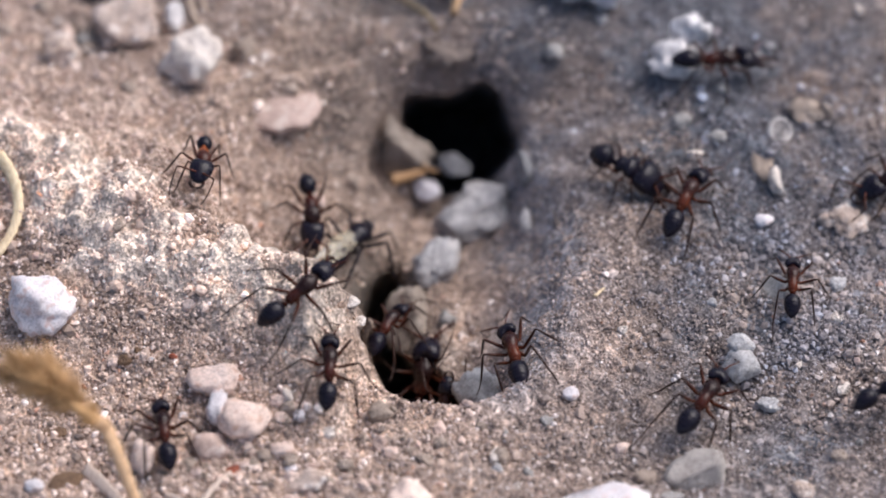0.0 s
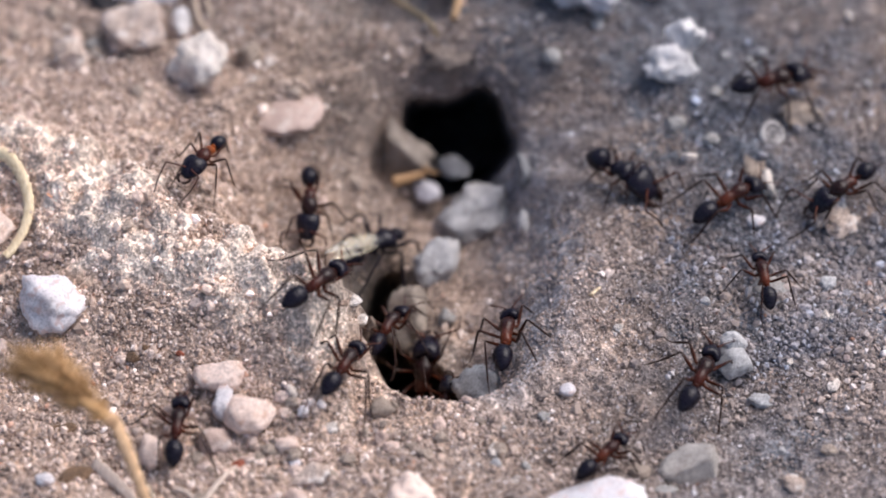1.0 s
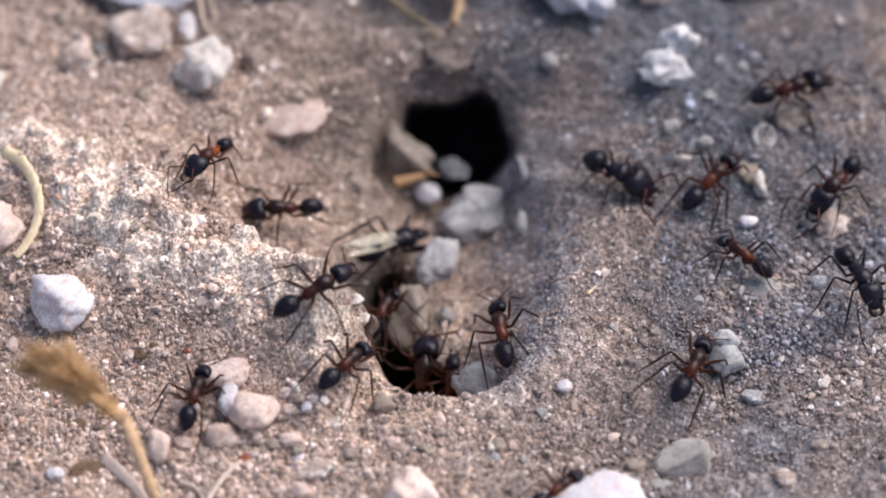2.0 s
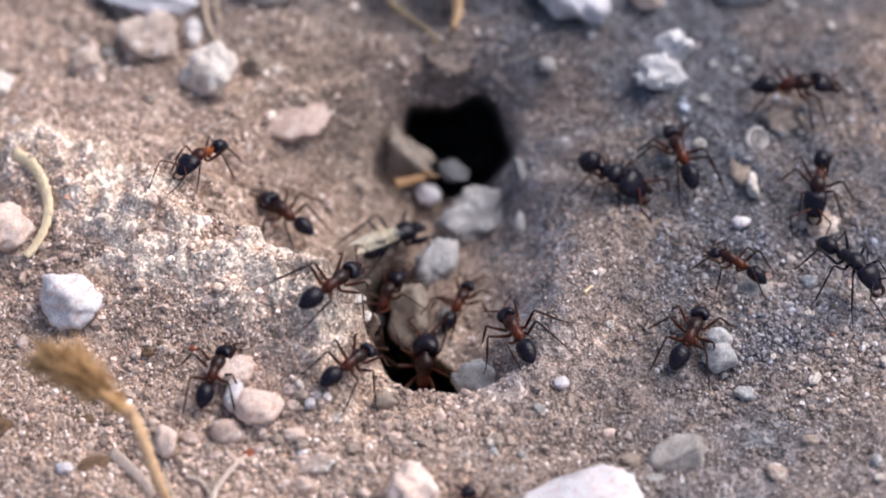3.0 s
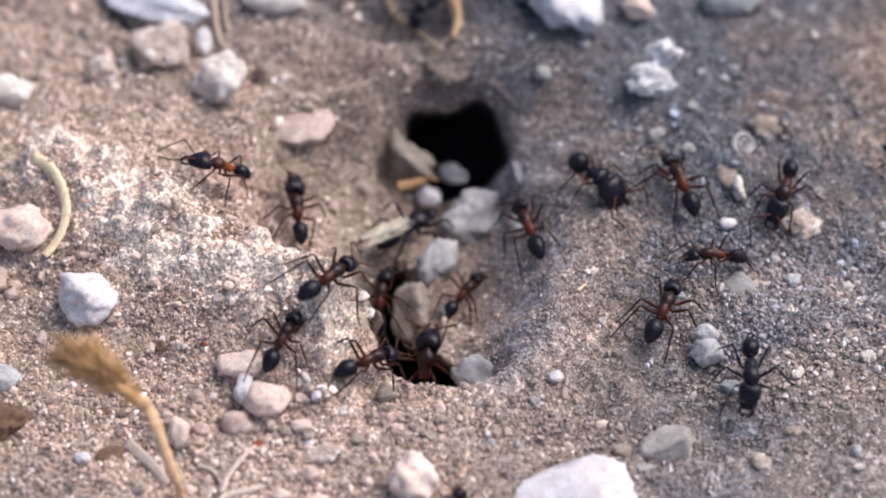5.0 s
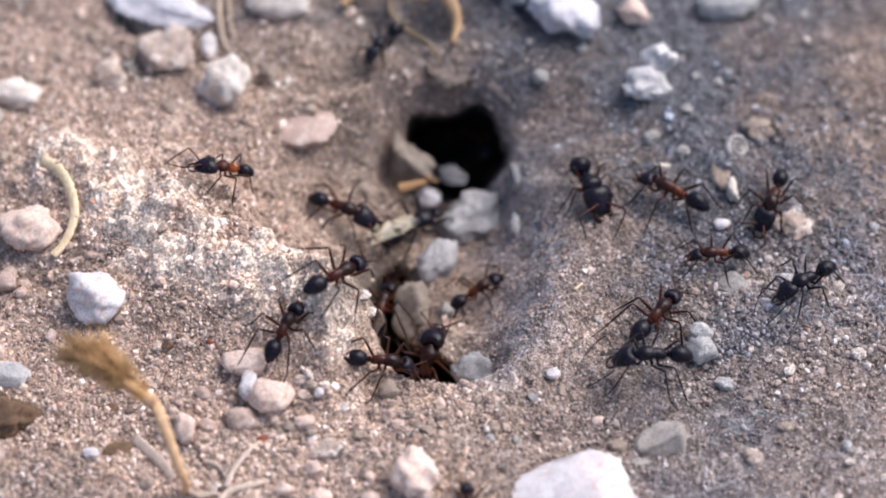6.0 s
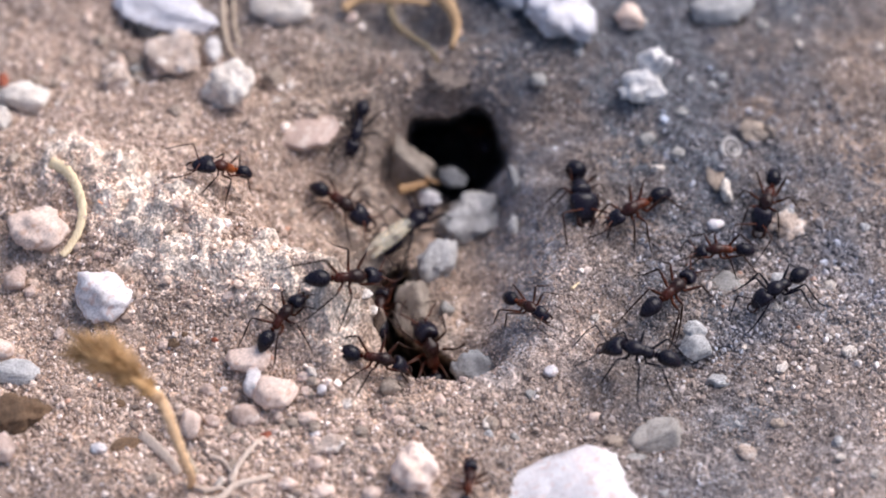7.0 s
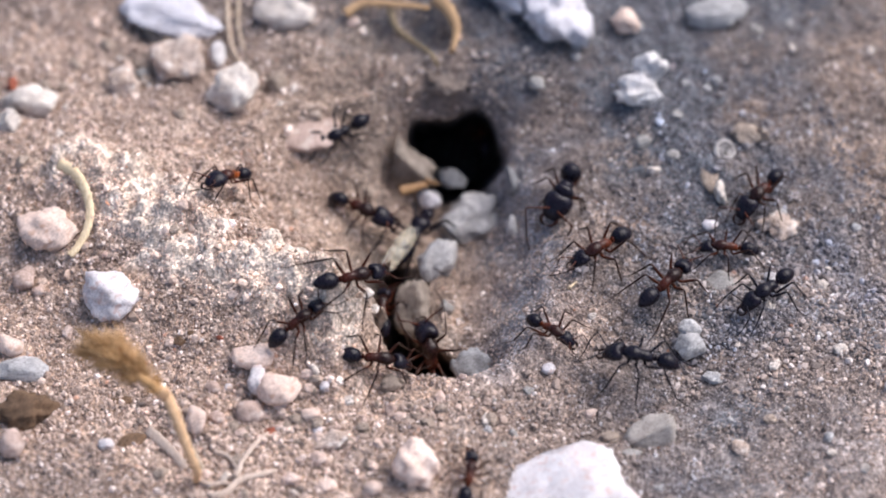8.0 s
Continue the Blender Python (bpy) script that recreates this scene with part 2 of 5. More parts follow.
def trough(x, y):
    """How far down the side of the trough a place lies, from 0 at the rim to 1 on the floor."""
    best, wide = np.full(np.shape(x), 1e9), np.ones(np.shape(x))
    inside = np.zeros(np.shape(x), bool)
    for (ax, ay, aw), (bx, by, bw) in zip(RIM, np.roll(RIM, -1, 0)):
        ex, ey = bx - ax, by - ay
        s = np.clip(((x - ax) * ex + (y - ay) * ey) / (ex * ex + ey * ey), 0, 1)
        d = np.hypot(x - ax - s * ex, y - ay - s * ey)
        near = d < best
        best, wide = np.where(near, d, best), np.where(near, aw + s * (bw - aw), wide)
        if by != ay:
            inside ^= ((ay > y) != (by > y)) & (x < ex * (y - ay) / (by - ay) + ax)
    d = np.where(inside, best, -best)
    return ease(-0.12, 1, d / wide), d


def bank_of(x, y):
    """1 on the crusted crest of the left-hand bank, 0 away from it."""
    crest = np.interp(x, (-48, -38, -28, -21, -16, -11, -8.2), (15, 14, 10.4, 2.8, -2.9, -7.0, -10.6))
    off = y + rough(x, y, 6, 5) - crest
    return np.exp(-np.where(off > 0, off / 2.6, off / 8.0) ** 2) * ease(-7.3, -9.5, x) * ease(-70, -30, x)


CREST = ((-50, 14.5), (-43, 13.0), (-38, 9.8), (-33.5, 5.5), (-28.6, 1.2), (-22.5, -2.2), (-17.5, -5.2), (-13, -8.0), (-10.3, -11.5))
DENT = ((-26.5, 9.0), (-24.5, 5.6), (-21.5, 2.6))


SHADED_LOAM = ((-4, 36), (-9, 31), (-14, 25), (-9, 17), (-9, 9), (-7, 2), (-5.5, -4))
DUST = ((8.6, 15), (9.0, 8), (9.4, 0), (8.4, -8), (6.5, -15))


def off_line(x, y, line):
    """Distance to a line of points."""
    best = np.full(np.shape(x), 1e9)
    for (ax, ay), (bx, by) in zip(line[:-1], line[1:]):
        ex, ey = bx - ax, by - ay
        s = np.clip(((x - ax) * ex + (y - ay) * ey) / (ex * ex + ey * ey), 0, 1)
        best = np.minimum(best, np.hypot(x - ax - s * ex, y - ay - s * ey))
    return best


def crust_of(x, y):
    """Above 0 on the pale clay crest, below 0 in the dent beside it, whose shade is tinted grey."""
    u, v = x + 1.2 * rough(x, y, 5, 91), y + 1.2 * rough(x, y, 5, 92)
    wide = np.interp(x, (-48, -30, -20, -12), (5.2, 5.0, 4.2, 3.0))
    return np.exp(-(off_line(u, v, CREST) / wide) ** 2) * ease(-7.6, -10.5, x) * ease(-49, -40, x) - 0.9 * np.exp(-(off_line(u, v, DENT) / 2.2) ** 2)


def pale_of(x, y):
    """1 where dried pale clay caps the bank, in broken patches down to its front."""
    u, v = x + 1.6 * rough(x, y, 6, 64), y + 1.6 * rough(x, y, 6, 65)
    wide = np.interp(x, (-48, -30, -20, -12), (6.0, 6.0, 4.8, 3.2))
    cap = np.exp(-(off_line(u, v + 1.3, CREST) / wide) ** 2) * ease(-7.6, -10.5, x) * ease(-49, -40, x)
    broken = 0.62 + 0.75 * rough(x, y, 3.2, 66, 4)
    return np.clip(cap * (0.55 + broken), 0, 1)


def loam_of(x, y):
    """1 where the trough and the bank above it are bare loamy brown, darkened for shade, 0 on the grey soil and the
    sand.
    """
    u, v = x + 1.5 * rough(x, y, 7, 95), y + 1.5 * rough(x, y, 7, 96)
    return np.exp(-(off_line(u, v, SHADED_LOAM) / 7.0) ** 2) * ease(4, -2, u + 0.25 * v) * (0.5 + 0.5 * ease(9, 2, y))


def dust_of(x, y):
    """1 where pale dust has slid down the right-hand side of the trough."""
    u, v = x + 2.2 * rough(x, y, 8, 97), y + 2.2 * rough(x, y, 8, 98)
    return np.exp(-(off_line(u, v, DUST) / 5.2) ** 2) + np.exp(-((u - 45) / 12) ** 2 - ((v + 6) / 7) ** 2) + 0.6 * np.exp(-((u - 40) / 22) ** 2 - ((v + 30) / 11) ** 2)


def height(x, y):
    """Soil level: a trough between a left-hand bank and a gentle right-hand slope."""
    x, y = np.asarray(x, float), np.asarray(y, float)
    wob, wob2 = rough(x, y, 6, 5), rough(x, y, 6, 6)
    down, d = trough(x + 0.8 * wob, y + 0.8 * wob2)
    deep = np.interp(y, (-20, -12, -4, 4, 11, 18, 24), (7.6, 9.6, 9.0, 7.0, 5.0, 3.8, 3.0))
    h = -deep * down * (1 + 0.10 * rough(x, y, 5, 9))
    # crest of the left-hand bank
    bank = bank_of(x, y)
    ridged = 1 - 2 * np.abs(rough(x, y, 2.4, 25, 3))
    h = h + 1.5 * bank + bank * (1.1 * rough(x, y, 4.2, 23) - 1.2 * np.abs(rough(x, y, 5.0, 23)) + 0.55 * ridged)
    h = h + 2.0 * crust_of(x, y) * (1 + 0.6 * rough(x, y, 2.2, 93) + 0.35 * rough(x, y, 4.5, 94, 2))
    lip = np.exp(-((d + 0.7) / 1.1) ** 2) * ease(-5, -9, x) * ease(-18, -12, y)
    h = h + 0.9 * lip
    h = h - 0.05 * np.maximum(x - 13, 0) * ease(90, 60, np.abs(x)) - 0.07 * np.maximum(-x - 22, 0) * ease(90, 60, np.abs(x))
    # worn ring round the upper hole
    ring = np.hypot((x - 0.2 + 0.9 * wob2) / 7.8, (y - 16.6 + 0.9 * wob) / 7.6)
    h = h - ease(1.02, 0.88, ring) * np.interp(x, (-8, -3, 6, 10), (4.6, 3.4, 1.2, 0.6)) * (0.35 + 0.65 * ease(21, 15, y))
    # far bank behind the upper hole, and a swell on the right
    h = h + 1.8 * np.exp(-((y - 27.5) / 4.0) ** 2 - ((x - 1) / 14) ** 2)
    h = h + 1.0 * np.exp(-((x - 15) / 5) ** 2 - ((y - 1) / 6) ** 2)
    h = h - 7.5 * np.exp(-((x + 6.6) / 2.4) ** 2 - ((y - 0.2) / 3.0) ** 2) * ease(0.3, 1.0, down)
    h = h - 3.2 * np.exp(-((x + 5.5) / 7) ** 2 - ((y - 33) / 4) ** 2) - 2.2 * np.exp(-((x + 1.5) / 3.2) ** 2 - ((y - 35) / 3) ** 2)
    h = h + 0.9 * rough(x, y, 15, 2) + 0.42 * rough(x, y, 4.0, 3) + 0.16 * rough(x, y, 1.6, 4, 2)
    far = np.hypot(x, y)
    return h + 6 * rough(x, y, 160, 8, 2) * ease(60, 300, far)


EYE = np.array(AXIS) * 374.7


def heave(x, y):
    """How far the heaped bank stands out, and the basin round the upper hole sinks in, across the lie of the slope."""
    bank = 4.4 * np.exp(-(off_line(x, y, CREST) / 11.0) ** 2) * ease(-6, -13, x)
    return bank - 8.0 * np.exp(-((x - 2.5) / 12) ** 2 - ((y - 12) / 13) ** 2)


def settle(x, y, z, px=None, py=None):
    """A place of the plan in millimetres, moved with the heave of the ground at (px, py)."""
    x, y, z = (np.asarray(v, float) for v in (x, y, z))
    k = heave(x if px is None else px, y if py is None else py)
    ex, ey, ez = EYE[0] - x, EYE[1] - y, EYE[2] - z
    k = k / np.sqrt(ex * ex + ey * ey + ez * ez)
    return x + k * ex, y + k * ey, z + k * ez


def overhang(x, y):
    """How far the lip of the bank leans out over the lower hole."""
    down, d = trough(x + 0.8 * rough(x, y, 6, 5), y + 0.8 * rough(x, y, 6, 6))
    return np.exp(-((d + 0.1) / 0.9) ** 2) * ease(-4, -7, x) * ease(-20, -15, y) * ease(3, -2, y)


def hollows(x, y):
    """How far the two nest holes carry the soil sheet inwards."""
    w = 0.34 * rough(x, y, 3.2, 31)
    up = (np.abs((x - 1.6 + 0.25 * (y - 17.7)) / 5.3) ** 4.5 + np.abs((y - 17.7) / 4.6) ** 4) + 0.05 * w
    low = (np.abs((x + 3.4) / 4.9) ** 2.4 + np.abs((y + 11.6) / 4.9) ** 2.4) + w
    gap = ((x + 5.6) / 2.3) ** 2 + ((y + 6.2) / 4.2) ** 2 + w
    notch = ((x + 5.6) / 2.1) ** 2 + ((y - 0.2) / 3.4) ** 2 + w
    return ease(1.12, 0.35, up) * 34, np.maximum(np.maximum(ease(1.08, 0.6, low) * 32, ease(1.05, 0.4, gap) * 13), ease(1.05, 0.3, notch) * 7)


# ---- ground ----
FOCUS = Vector((0, -0.0105, 0))


def span(half, step, far):
    inner = np.arange(-half, half + step / 2, step)
    grow, out, w = half, [], step
    while grow < far:
        w *= 1.22
        grow += w
        out.append(grow)
    return np.r_[-np.array(out)[::-1], inner, out]


def make_ground():
    gx, gy = span(56, 0.25, 40000), span(46, 0.25, 40000)
    X, Y = np.meshgrid(gx, gy)
    Z = height(X, Y)
    near = ease(90, 50, np.hypot(X, Y))
    pits = np.clip(bank_of(X, Y) + np.clip(crust_of(X, Y), 0, 1), 0, 1.2)
    Z = Z + near * (0.20 * rough(X, Y, 1.1, 41, 2) + 0.15 * rough(X, Y, 0.5, 42, 1))
    Z = Z - near * pits * (0.55 * np.clip(np.abs(rough(X, Y, 1.7, 43, 2)) - 0.25, -0.2, 1) - 0.35 * rough(X, Y, 3.1, 44, 2))
    Z = Z + near * 0.7 * pale_of(X, Y) * np.clip(rough(X, Y, 3.2, 66, 4) + 0.1, -0.5, 1)
    up, low = hollows(X, Y)
    X2 = X.copy()
    lip = overhang(X, Y)
    lip = lip * (0.9 + 0.5 * rough(X, Y, 1.6, 71, 2))
    X2 = X2 + 0.8 * lip
    Y2 = Y + 0.5 * lip + 0.66 * up + 0.74 * low
    Z2 = Z - 0.75 * up - low + 0.05 * low * rough(X, Y, 2.5, 52)
    co = np.stack(settle(X2, Y2, Z2, X, Y), -1).reshape(-1, 3) * 0.001 - np.array(FOCUS)
    me = bpy.data.meshes.new("ground")
    rows, cols = X.shape
    k = np.arange(rows * cols).reshape(rows, cols)
    quads = np.stack([k[:-1, :-1], k[:-1, 1:], k[1:, 1:], k[1:, :-1]], -1).reshape(-1)
    fill_mesh(me, co, quads, 4)
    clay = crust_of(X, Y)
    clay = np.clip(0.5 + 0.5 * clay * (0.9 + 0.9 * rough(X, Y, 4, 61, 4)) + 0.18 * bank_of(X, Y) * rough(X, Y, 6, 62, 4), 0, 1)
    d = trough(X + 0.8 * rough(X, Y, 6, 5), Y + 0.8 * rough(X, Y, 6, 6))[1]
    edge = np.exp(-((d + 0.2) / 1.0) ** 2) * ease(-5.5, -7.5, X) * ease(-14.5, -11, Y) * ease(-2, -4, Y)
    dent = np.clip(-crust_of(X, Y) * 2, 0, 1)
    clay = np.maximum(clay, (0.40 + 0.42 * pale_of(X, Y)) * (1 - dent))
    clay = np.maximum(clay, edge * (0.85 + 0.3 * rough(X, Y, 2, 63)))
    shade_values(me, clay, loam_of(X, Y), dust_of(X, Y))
    return me


def shade_values(me, clay, loam, dust):
    """Where the soil is pale clay, grey dust, or loamy brown darkened for shade."""
    me.attributes.new("clay", "FLOAT", "POINT").data.foreach_set("value", clay.astype(np.float32).ravel())
    me.attributes.new("loam", "FLOAT", "POINT").data.foreach_set("value", loam.astype(np.float32).ravel())
    me.attributes.new("dust", "FLOAT", "POINT").data.foreach_set("value", dust.astype(np.float32).ravel())


def fill_mesh(me, co, corners, sides, smooth=True):
    count = len(corners) // sides
    me.vertices.add(len(co))
    me.vertices.foreach_set("co", np.asarray(co, np.float32).ravel())
    me.loops.add(len(corners))
    me.loops.foreach_set("vertex_index", np.asarray(corners, np.int32))
    me.polygons.add(count)
    me.polygons.foreach_set("loop_start", np.arange(0, len(corners), sides, dtype=np.int32))
    me.polygons.foreach_set("use_smooth", np.full(count, smooth))
    me.update(calc_edges=True)
    me.validate()


ground = tagged(new("ground", make_ground()), "dry grey-brown sandy soil with two ant nest holes", "ground", kind="structure")
ground.location = FOCUS
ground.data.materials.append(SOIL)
cam.data.dof.use_dof = True
cam.data.dof.focus_object = ground
cam.data.dof.aperture_fstop = 13.5


# ---- builders ----
def link(name, co, faces, mat, parent=None, smooth=True, label=""):
    me = bpy.data.meshes.new(name)
    me.from_pydata(np.asarray(co, float).tolist(), [], faces)
    me.polygons.foreach_set("use_smooth", np.full(len(me.polygons), smooth))
    me.materials.append(mat)
    ob = new(name, me)
    ob.parent = parent
    return tagged(ob, label)


def ball(level):
    bm = bmesh.new()
    bmesh.ops.create_icosphere(bm, subdivisions=level, radius=1)
    co = np.array([v.co[:] for v in bm.verts])
    faces = [tuple(v.index for v in f.verts) for f in bm.faces]
    bm.free()
    return co, faces


BALL = {k: ball(k) for k in (1, 2, 3, 4)}
BALL[0] = (np.array(((1, 0, 0), (-1, 0, 0), (0, 1, 0), (0, -1, 0), (0, 0, 1), (0, 0, -1.0))),
           [(0, 2, 4), (2, 1, 4), (1, 3, 4), (3, 0, 4), (2, 0, 5), (1, 2, 5), (3, 1, 5), (0, 3, 5)])


def pebble(x, y, z, w, d, h, mat, label, seed, facets=6, lump=0.18, rz=0, ry=0, name="pebble", lobes=(), cuts=(), twin=()):
    """A stone w x d x h millimetres, cut by that many worn facets; lobes: further bulges (x, y, z, size) in its own half-size; twin: a second lump grown on it, offset in millimetres and its scale."""
    rnd = random.Random(seed)
    co, faces = BALL[4 if max(w, h) > 4 else 3]
    r = np.ones(len(co))
    for _ in range(facets):
        n = Vector((rnd.gauss(0, 1), rnd.gauss(0, 1), rnd.gauss(0, 1))).normalized()
        cut = rnd.uniform(0.56, 0.84)
        along = co @ np.array(n)
        r = np.minimum(r, np.where(along > 0.05, cut / np.maximum(along, 0.05), 9))
    for nx, ny, nz, cut in cuts:
        along = co @ np.array(Vector((nx, ny, nz)).normalized())
        r = np.minimum(r, np.where(along > 0.05, cut / np.maximum(along, 0.05), 9))
    pts = co * r[:, None]
    for lx, ly, lz, size in lobes:
        toward = co @ np.array(Vector((lx, ly, lz)).normalized())
        pts = pts * (1 + size * np.exp(-((1 - toward) / 0.16) ** 2))[:, None]
    off = rnd.uniform(0, 50)
    push = [lump * noise.fractal(Vector(p) * 1.7 + Vector((off, 0, 0)), 0.7, 2.2, 5) + 0.05 * noise.noise(Vector(p) * 7 + Vector((0, off, 0))) for p in pts]
    pts = pts * (1 + np.array(push))[:, None]
    half = np.abs(pts).max(0)
    pts = pts / half * np.array((w, d, h)) * 0.0005
    if twin:
        spin = np.array(pose(0, 0, 0, 40, 70, 110).to_3x3())
        pts, faces = join((pts, faces), ((pts @ spin.T) * twin[3] + np.array(twin[:3]) * 0.001, faces))
    ob = link(name, pts, faces, mat)
    x, y, z = (float(v) for v in settle(x, y, z))
    ob.matrix_world = pose(x * 0.001, y * 0.001, z * 0.001, 0, ry, rz)
    return tagged(ob, label, "pebble")


def tube(points, radii, sides=8, flat=1.0):
    """A closed tapered tube through points; flat squeezes it across the last axis."""
    points = [Vector(p) for p in points]
    co, faces = [], []
    side = None
    for i, p in enumerate(points):
        along = (points[min(i + 1, len(points) - 1)] - points[max(i - 1, 0)]).normalized()
        if side is None:
            side = along.orthogonal().normalized()
        side = (side - along * side.dot(along)).normalized()
        other = along.cross(side)
        for k in range(sides):
            a = 2 * math.pi * k / sides
            co.append(p + (side * math.cos(a) + other * math.sin(a) * flat) * radii[i])
    for i in range(len(points) - 1):
        for k in range(sides):
            j = (k + 1) % sides
            faces.append((i * sides + k, i * sides + j, (i + 1) * sides + j, (i + 1) * sides + k))
    faces.append(tuple(range(sides))[::-1])
    faces.append(tuple((len(points) - 1) * sides + k for k in range(sides)))
    return [tuple(c) for c in co], faces


def bend(points, steps=6):
    """A smooth line through points."""
    out = []
    for i in range(len(points) - 1):
        p0, p1, p2, p3 = (np.array(points[min(max(j, 0), len(points) - 1)], float) for j in (i - 1, i, i + 1, i + 2))
        for s in np.arange(steps) / steps:
            out.append(0.5 * (2 * p1 + (p2 - p0) * s + (2 * p0 - 5 * p1 + 4 * p2 - p3) * s * s + (3 * p1 - p0 - 3 * p2 + p3) * s ** 3))
    return out + [np.array(points[-1], float)]


def straw(name, points, thick, mat, label, flat=0.5, taper=0.5, category="straw"):
    """A dry stalk through points in millimetres."""
    line = [np.array(settle(*p)) for p in bend(points)]
    n = len(line)
    rad = [thick * 0.0005 * (1 - (1 - taper) * i / n) * (1 + 0.12 * math.sin(i * 2.3)) for i in range(n)]
    co, faces = tube([p * 0.001 for p in line], rad, 10, flat)
    return tagged(link(name, co, faces, mat), label, category)


def loft(rings, sides=18):
    """A closed body along x through rings (x, half-width, half-height, z)."""
    co, faces = [], []
    for x, w, h, z in rings:
        for k in range(sides):
            a = 2 * math.pi * k / sides
            co.append((x, w * math.cos(a), z + h * math.sin(a)))
    for i in range(len(rings) - 1):
        for k in range(sides):
            j = (k + 1) % sides
            faces.append((i * sides + k, (i + 1) * sides + k, (i + 1) * sides + j, i * sides + j))
    faces.append(tuple(range(sides)))
    faces.append(tuple((len(rings) - 1) * sides + k for k in range(sides))[::-1])
    return co, faces


def egg(x0, x1, w, h, z0, z1=None, steps=12, front=1.0):
    """Rings of an egg from x0 to x1; front below 1 makes the x1 end blunter."""
    z1 = z0 if z1 is None else z1
    rings = []
    for i in range(steps + 1):
        s = i / steps
        u = math.sin(math.pi * s ** front) ** 0.62 if 0 < s < 1 else 0.06
        rings.append((x0 + (x1 - x0) * (0.5 - 0.5 * math.cos(math.pi * s)), max(w * u, w * 0.06), max(h * u, h * 0.06), z0 + (z1 - z0) * s))
    return rings


# ---- ants: one unit long from the front of the head to the tip of the gaster ----
COXA = {"front": (0.155, 0.034, 0.115), "middle": (0.075, 0.036, 0.105), "rear": (0.0, 0.034, 0.105)}
# trochanter, knee, ankle and claw, from the hip
REACH = {"front": ((0.035, 0.055, -0.03), (0.15, 0.19, 0.10), (0.29, 0.27, -0.13), (0.42, 0.32, -0.225)),
         "middle": ((0.0, 0.06, -0.03), (-0.03, 0.26, 0.13), (-0.07, 0.42, -0.14), (-0.13, 0.53, -0.215)),
         "rear": ((-0.04, 0.05, -0.03), (-0.19, 0.19, 0.17), (-0.39, 0.31, -0.12), (-0.58, 0.39, -0.215))}
STAND = 0.11
NECK = (0.258, 0, 0.150)
WAIST = (-0.125, 0, 0.122)
MESHES = {}


def shared(key, make, mat):
    if key not in MESHES:
        co, faces = make()
        me = bpy.data.meshes.new(key[0])
        me.from_pydata([tuple(c) for c in co], [], faces)
        me.polygons.foreach_set("use_smooth", np.full(len(me.polygons), True))
        me.materials.append(mat)
        MESHES[key] = me
    return MESHES[key]


def join(*pieces):
    co, faces = [], []
    for c, f in pieces:
        faces += [tuple(i + len(co) for i in one) for one in f]
        co += list(c)
    return co, faces


def ant_leg(which, side, kind, rise):
    """One leg: a stout thigh up to the knee, a shin down, and a long thin foot. kind picks one of four stances."""
    rnd = random.Random(which + str(kind))
    spread, tuck, lift = rnd.uniform(-0.22, 0.22), rnd.uniform(0.86, 1.04), rnd.uniform(0.75, 1.25)
    pts = [np.zeros(3)]
    for k, (x, y, z) in enumerate(REACH[which]):
        a = spread * (0.3, 0.6, 1.0, 1.25)[k]
        x, y = (x * math.cos(a) - y * math.sin(a)) * tuck, (x * math.sin(a) + y * math.cos(a)) * tuck
        pts.append(np.array((x, max(y, 0.02) * side, z * (lift if k == 1 else 1) - (rise - STAND) * (0.1, 0.35, 0.85, 1.0)[k])))
    hip, trochanter, knee, ankle, claw = pts
    at = lambda p, q, f: p * (1 - f) + q * f
    sag = np.array((0, 0, -0.012))
    line = [hip, trochanter, at(trochanter, knee, 0.3), at(trochanter, knee, 0.7), at(trochanter, knee, 0.95), at(knee, ankle, 0.06), at(knee, ankle, 0.5), at(knee, ankle, 0.95),
            at(ankle, claw, 0.1), at(ankle, claw, 0.4) + sag, at(ankle, claw, 0.75) + sag, claw]
    rad = [0.020, 0.0165, 0.0180, 0.0150, 0.0100, 0.0100, 0.0118, 0.0085, 0.0058, 0.0052, 0.0046, 0.0036]
    return tube(line, rad, 8)


def ant_antenna(side, kind):
    """An elbowed feeler: a long scape outwards, then a thin lash forwards."""
    out, droop = (0.13, 0.10, 0.16)[kind], (-0.05, -0.02, -0.09)[kind]
    pts = [(0, 0, 0), (0.05, 0.5 * out * side, 0.03), (0.095, out * side, 0.05), (0.118, (out + 0.012) * side, 0.045), (0.20, out * 0.95 * side, 0.0), (0.29, out * 0.75 * side, droop), (0.36, out * 0.5 * side, droop * 1.6)]
    return tube(bend(pts, 3), list(np.interp(np.arange(19), (0, 5, 6.5, 8, 18), (0.0082, 0.0068, 0.0085, 0.0064, 0.0056))), 7)


def ant_head():
    """A heart-shaped head from the neck forwards, notched behind and blunt at the jaws."""
    co, faces = loft([(-0.008, 0.030, 0.026, -0.004), (-0.006, 0.066, 0.044, 0.0), (0.004, 0.090, 0.058, 0.003), (0.022, 0.102, 0.068, 0.005), (0.05, 0.108, 0.074, 0.005), (0.08, 0.107, 0.074, 0.003),
                      (0.11, 0.101, 0.069, -0.002), (0.14, 0.092, 0.061, -0.008), (0.17, 0.080, 0.050, -0.015), (0.195, 0.067, 0.038, -0.021), (0.212, 0.050, 0.026, -0.025), (0.222, 0.030, 0.014, -0.027), (0.225, 0.010, 0.006, -0.028)], 24)
    out = []
    for x, y, z in co:
        back = math.exp(-(max(x, 0) / 0.03) ** 2)
        out.append((x + 0.020 * back * math.exp(-(y / 0.035) ** 2) - 0.012 * back * (abs(y) / 0.09) ** 2, y, z))
    return out, faces


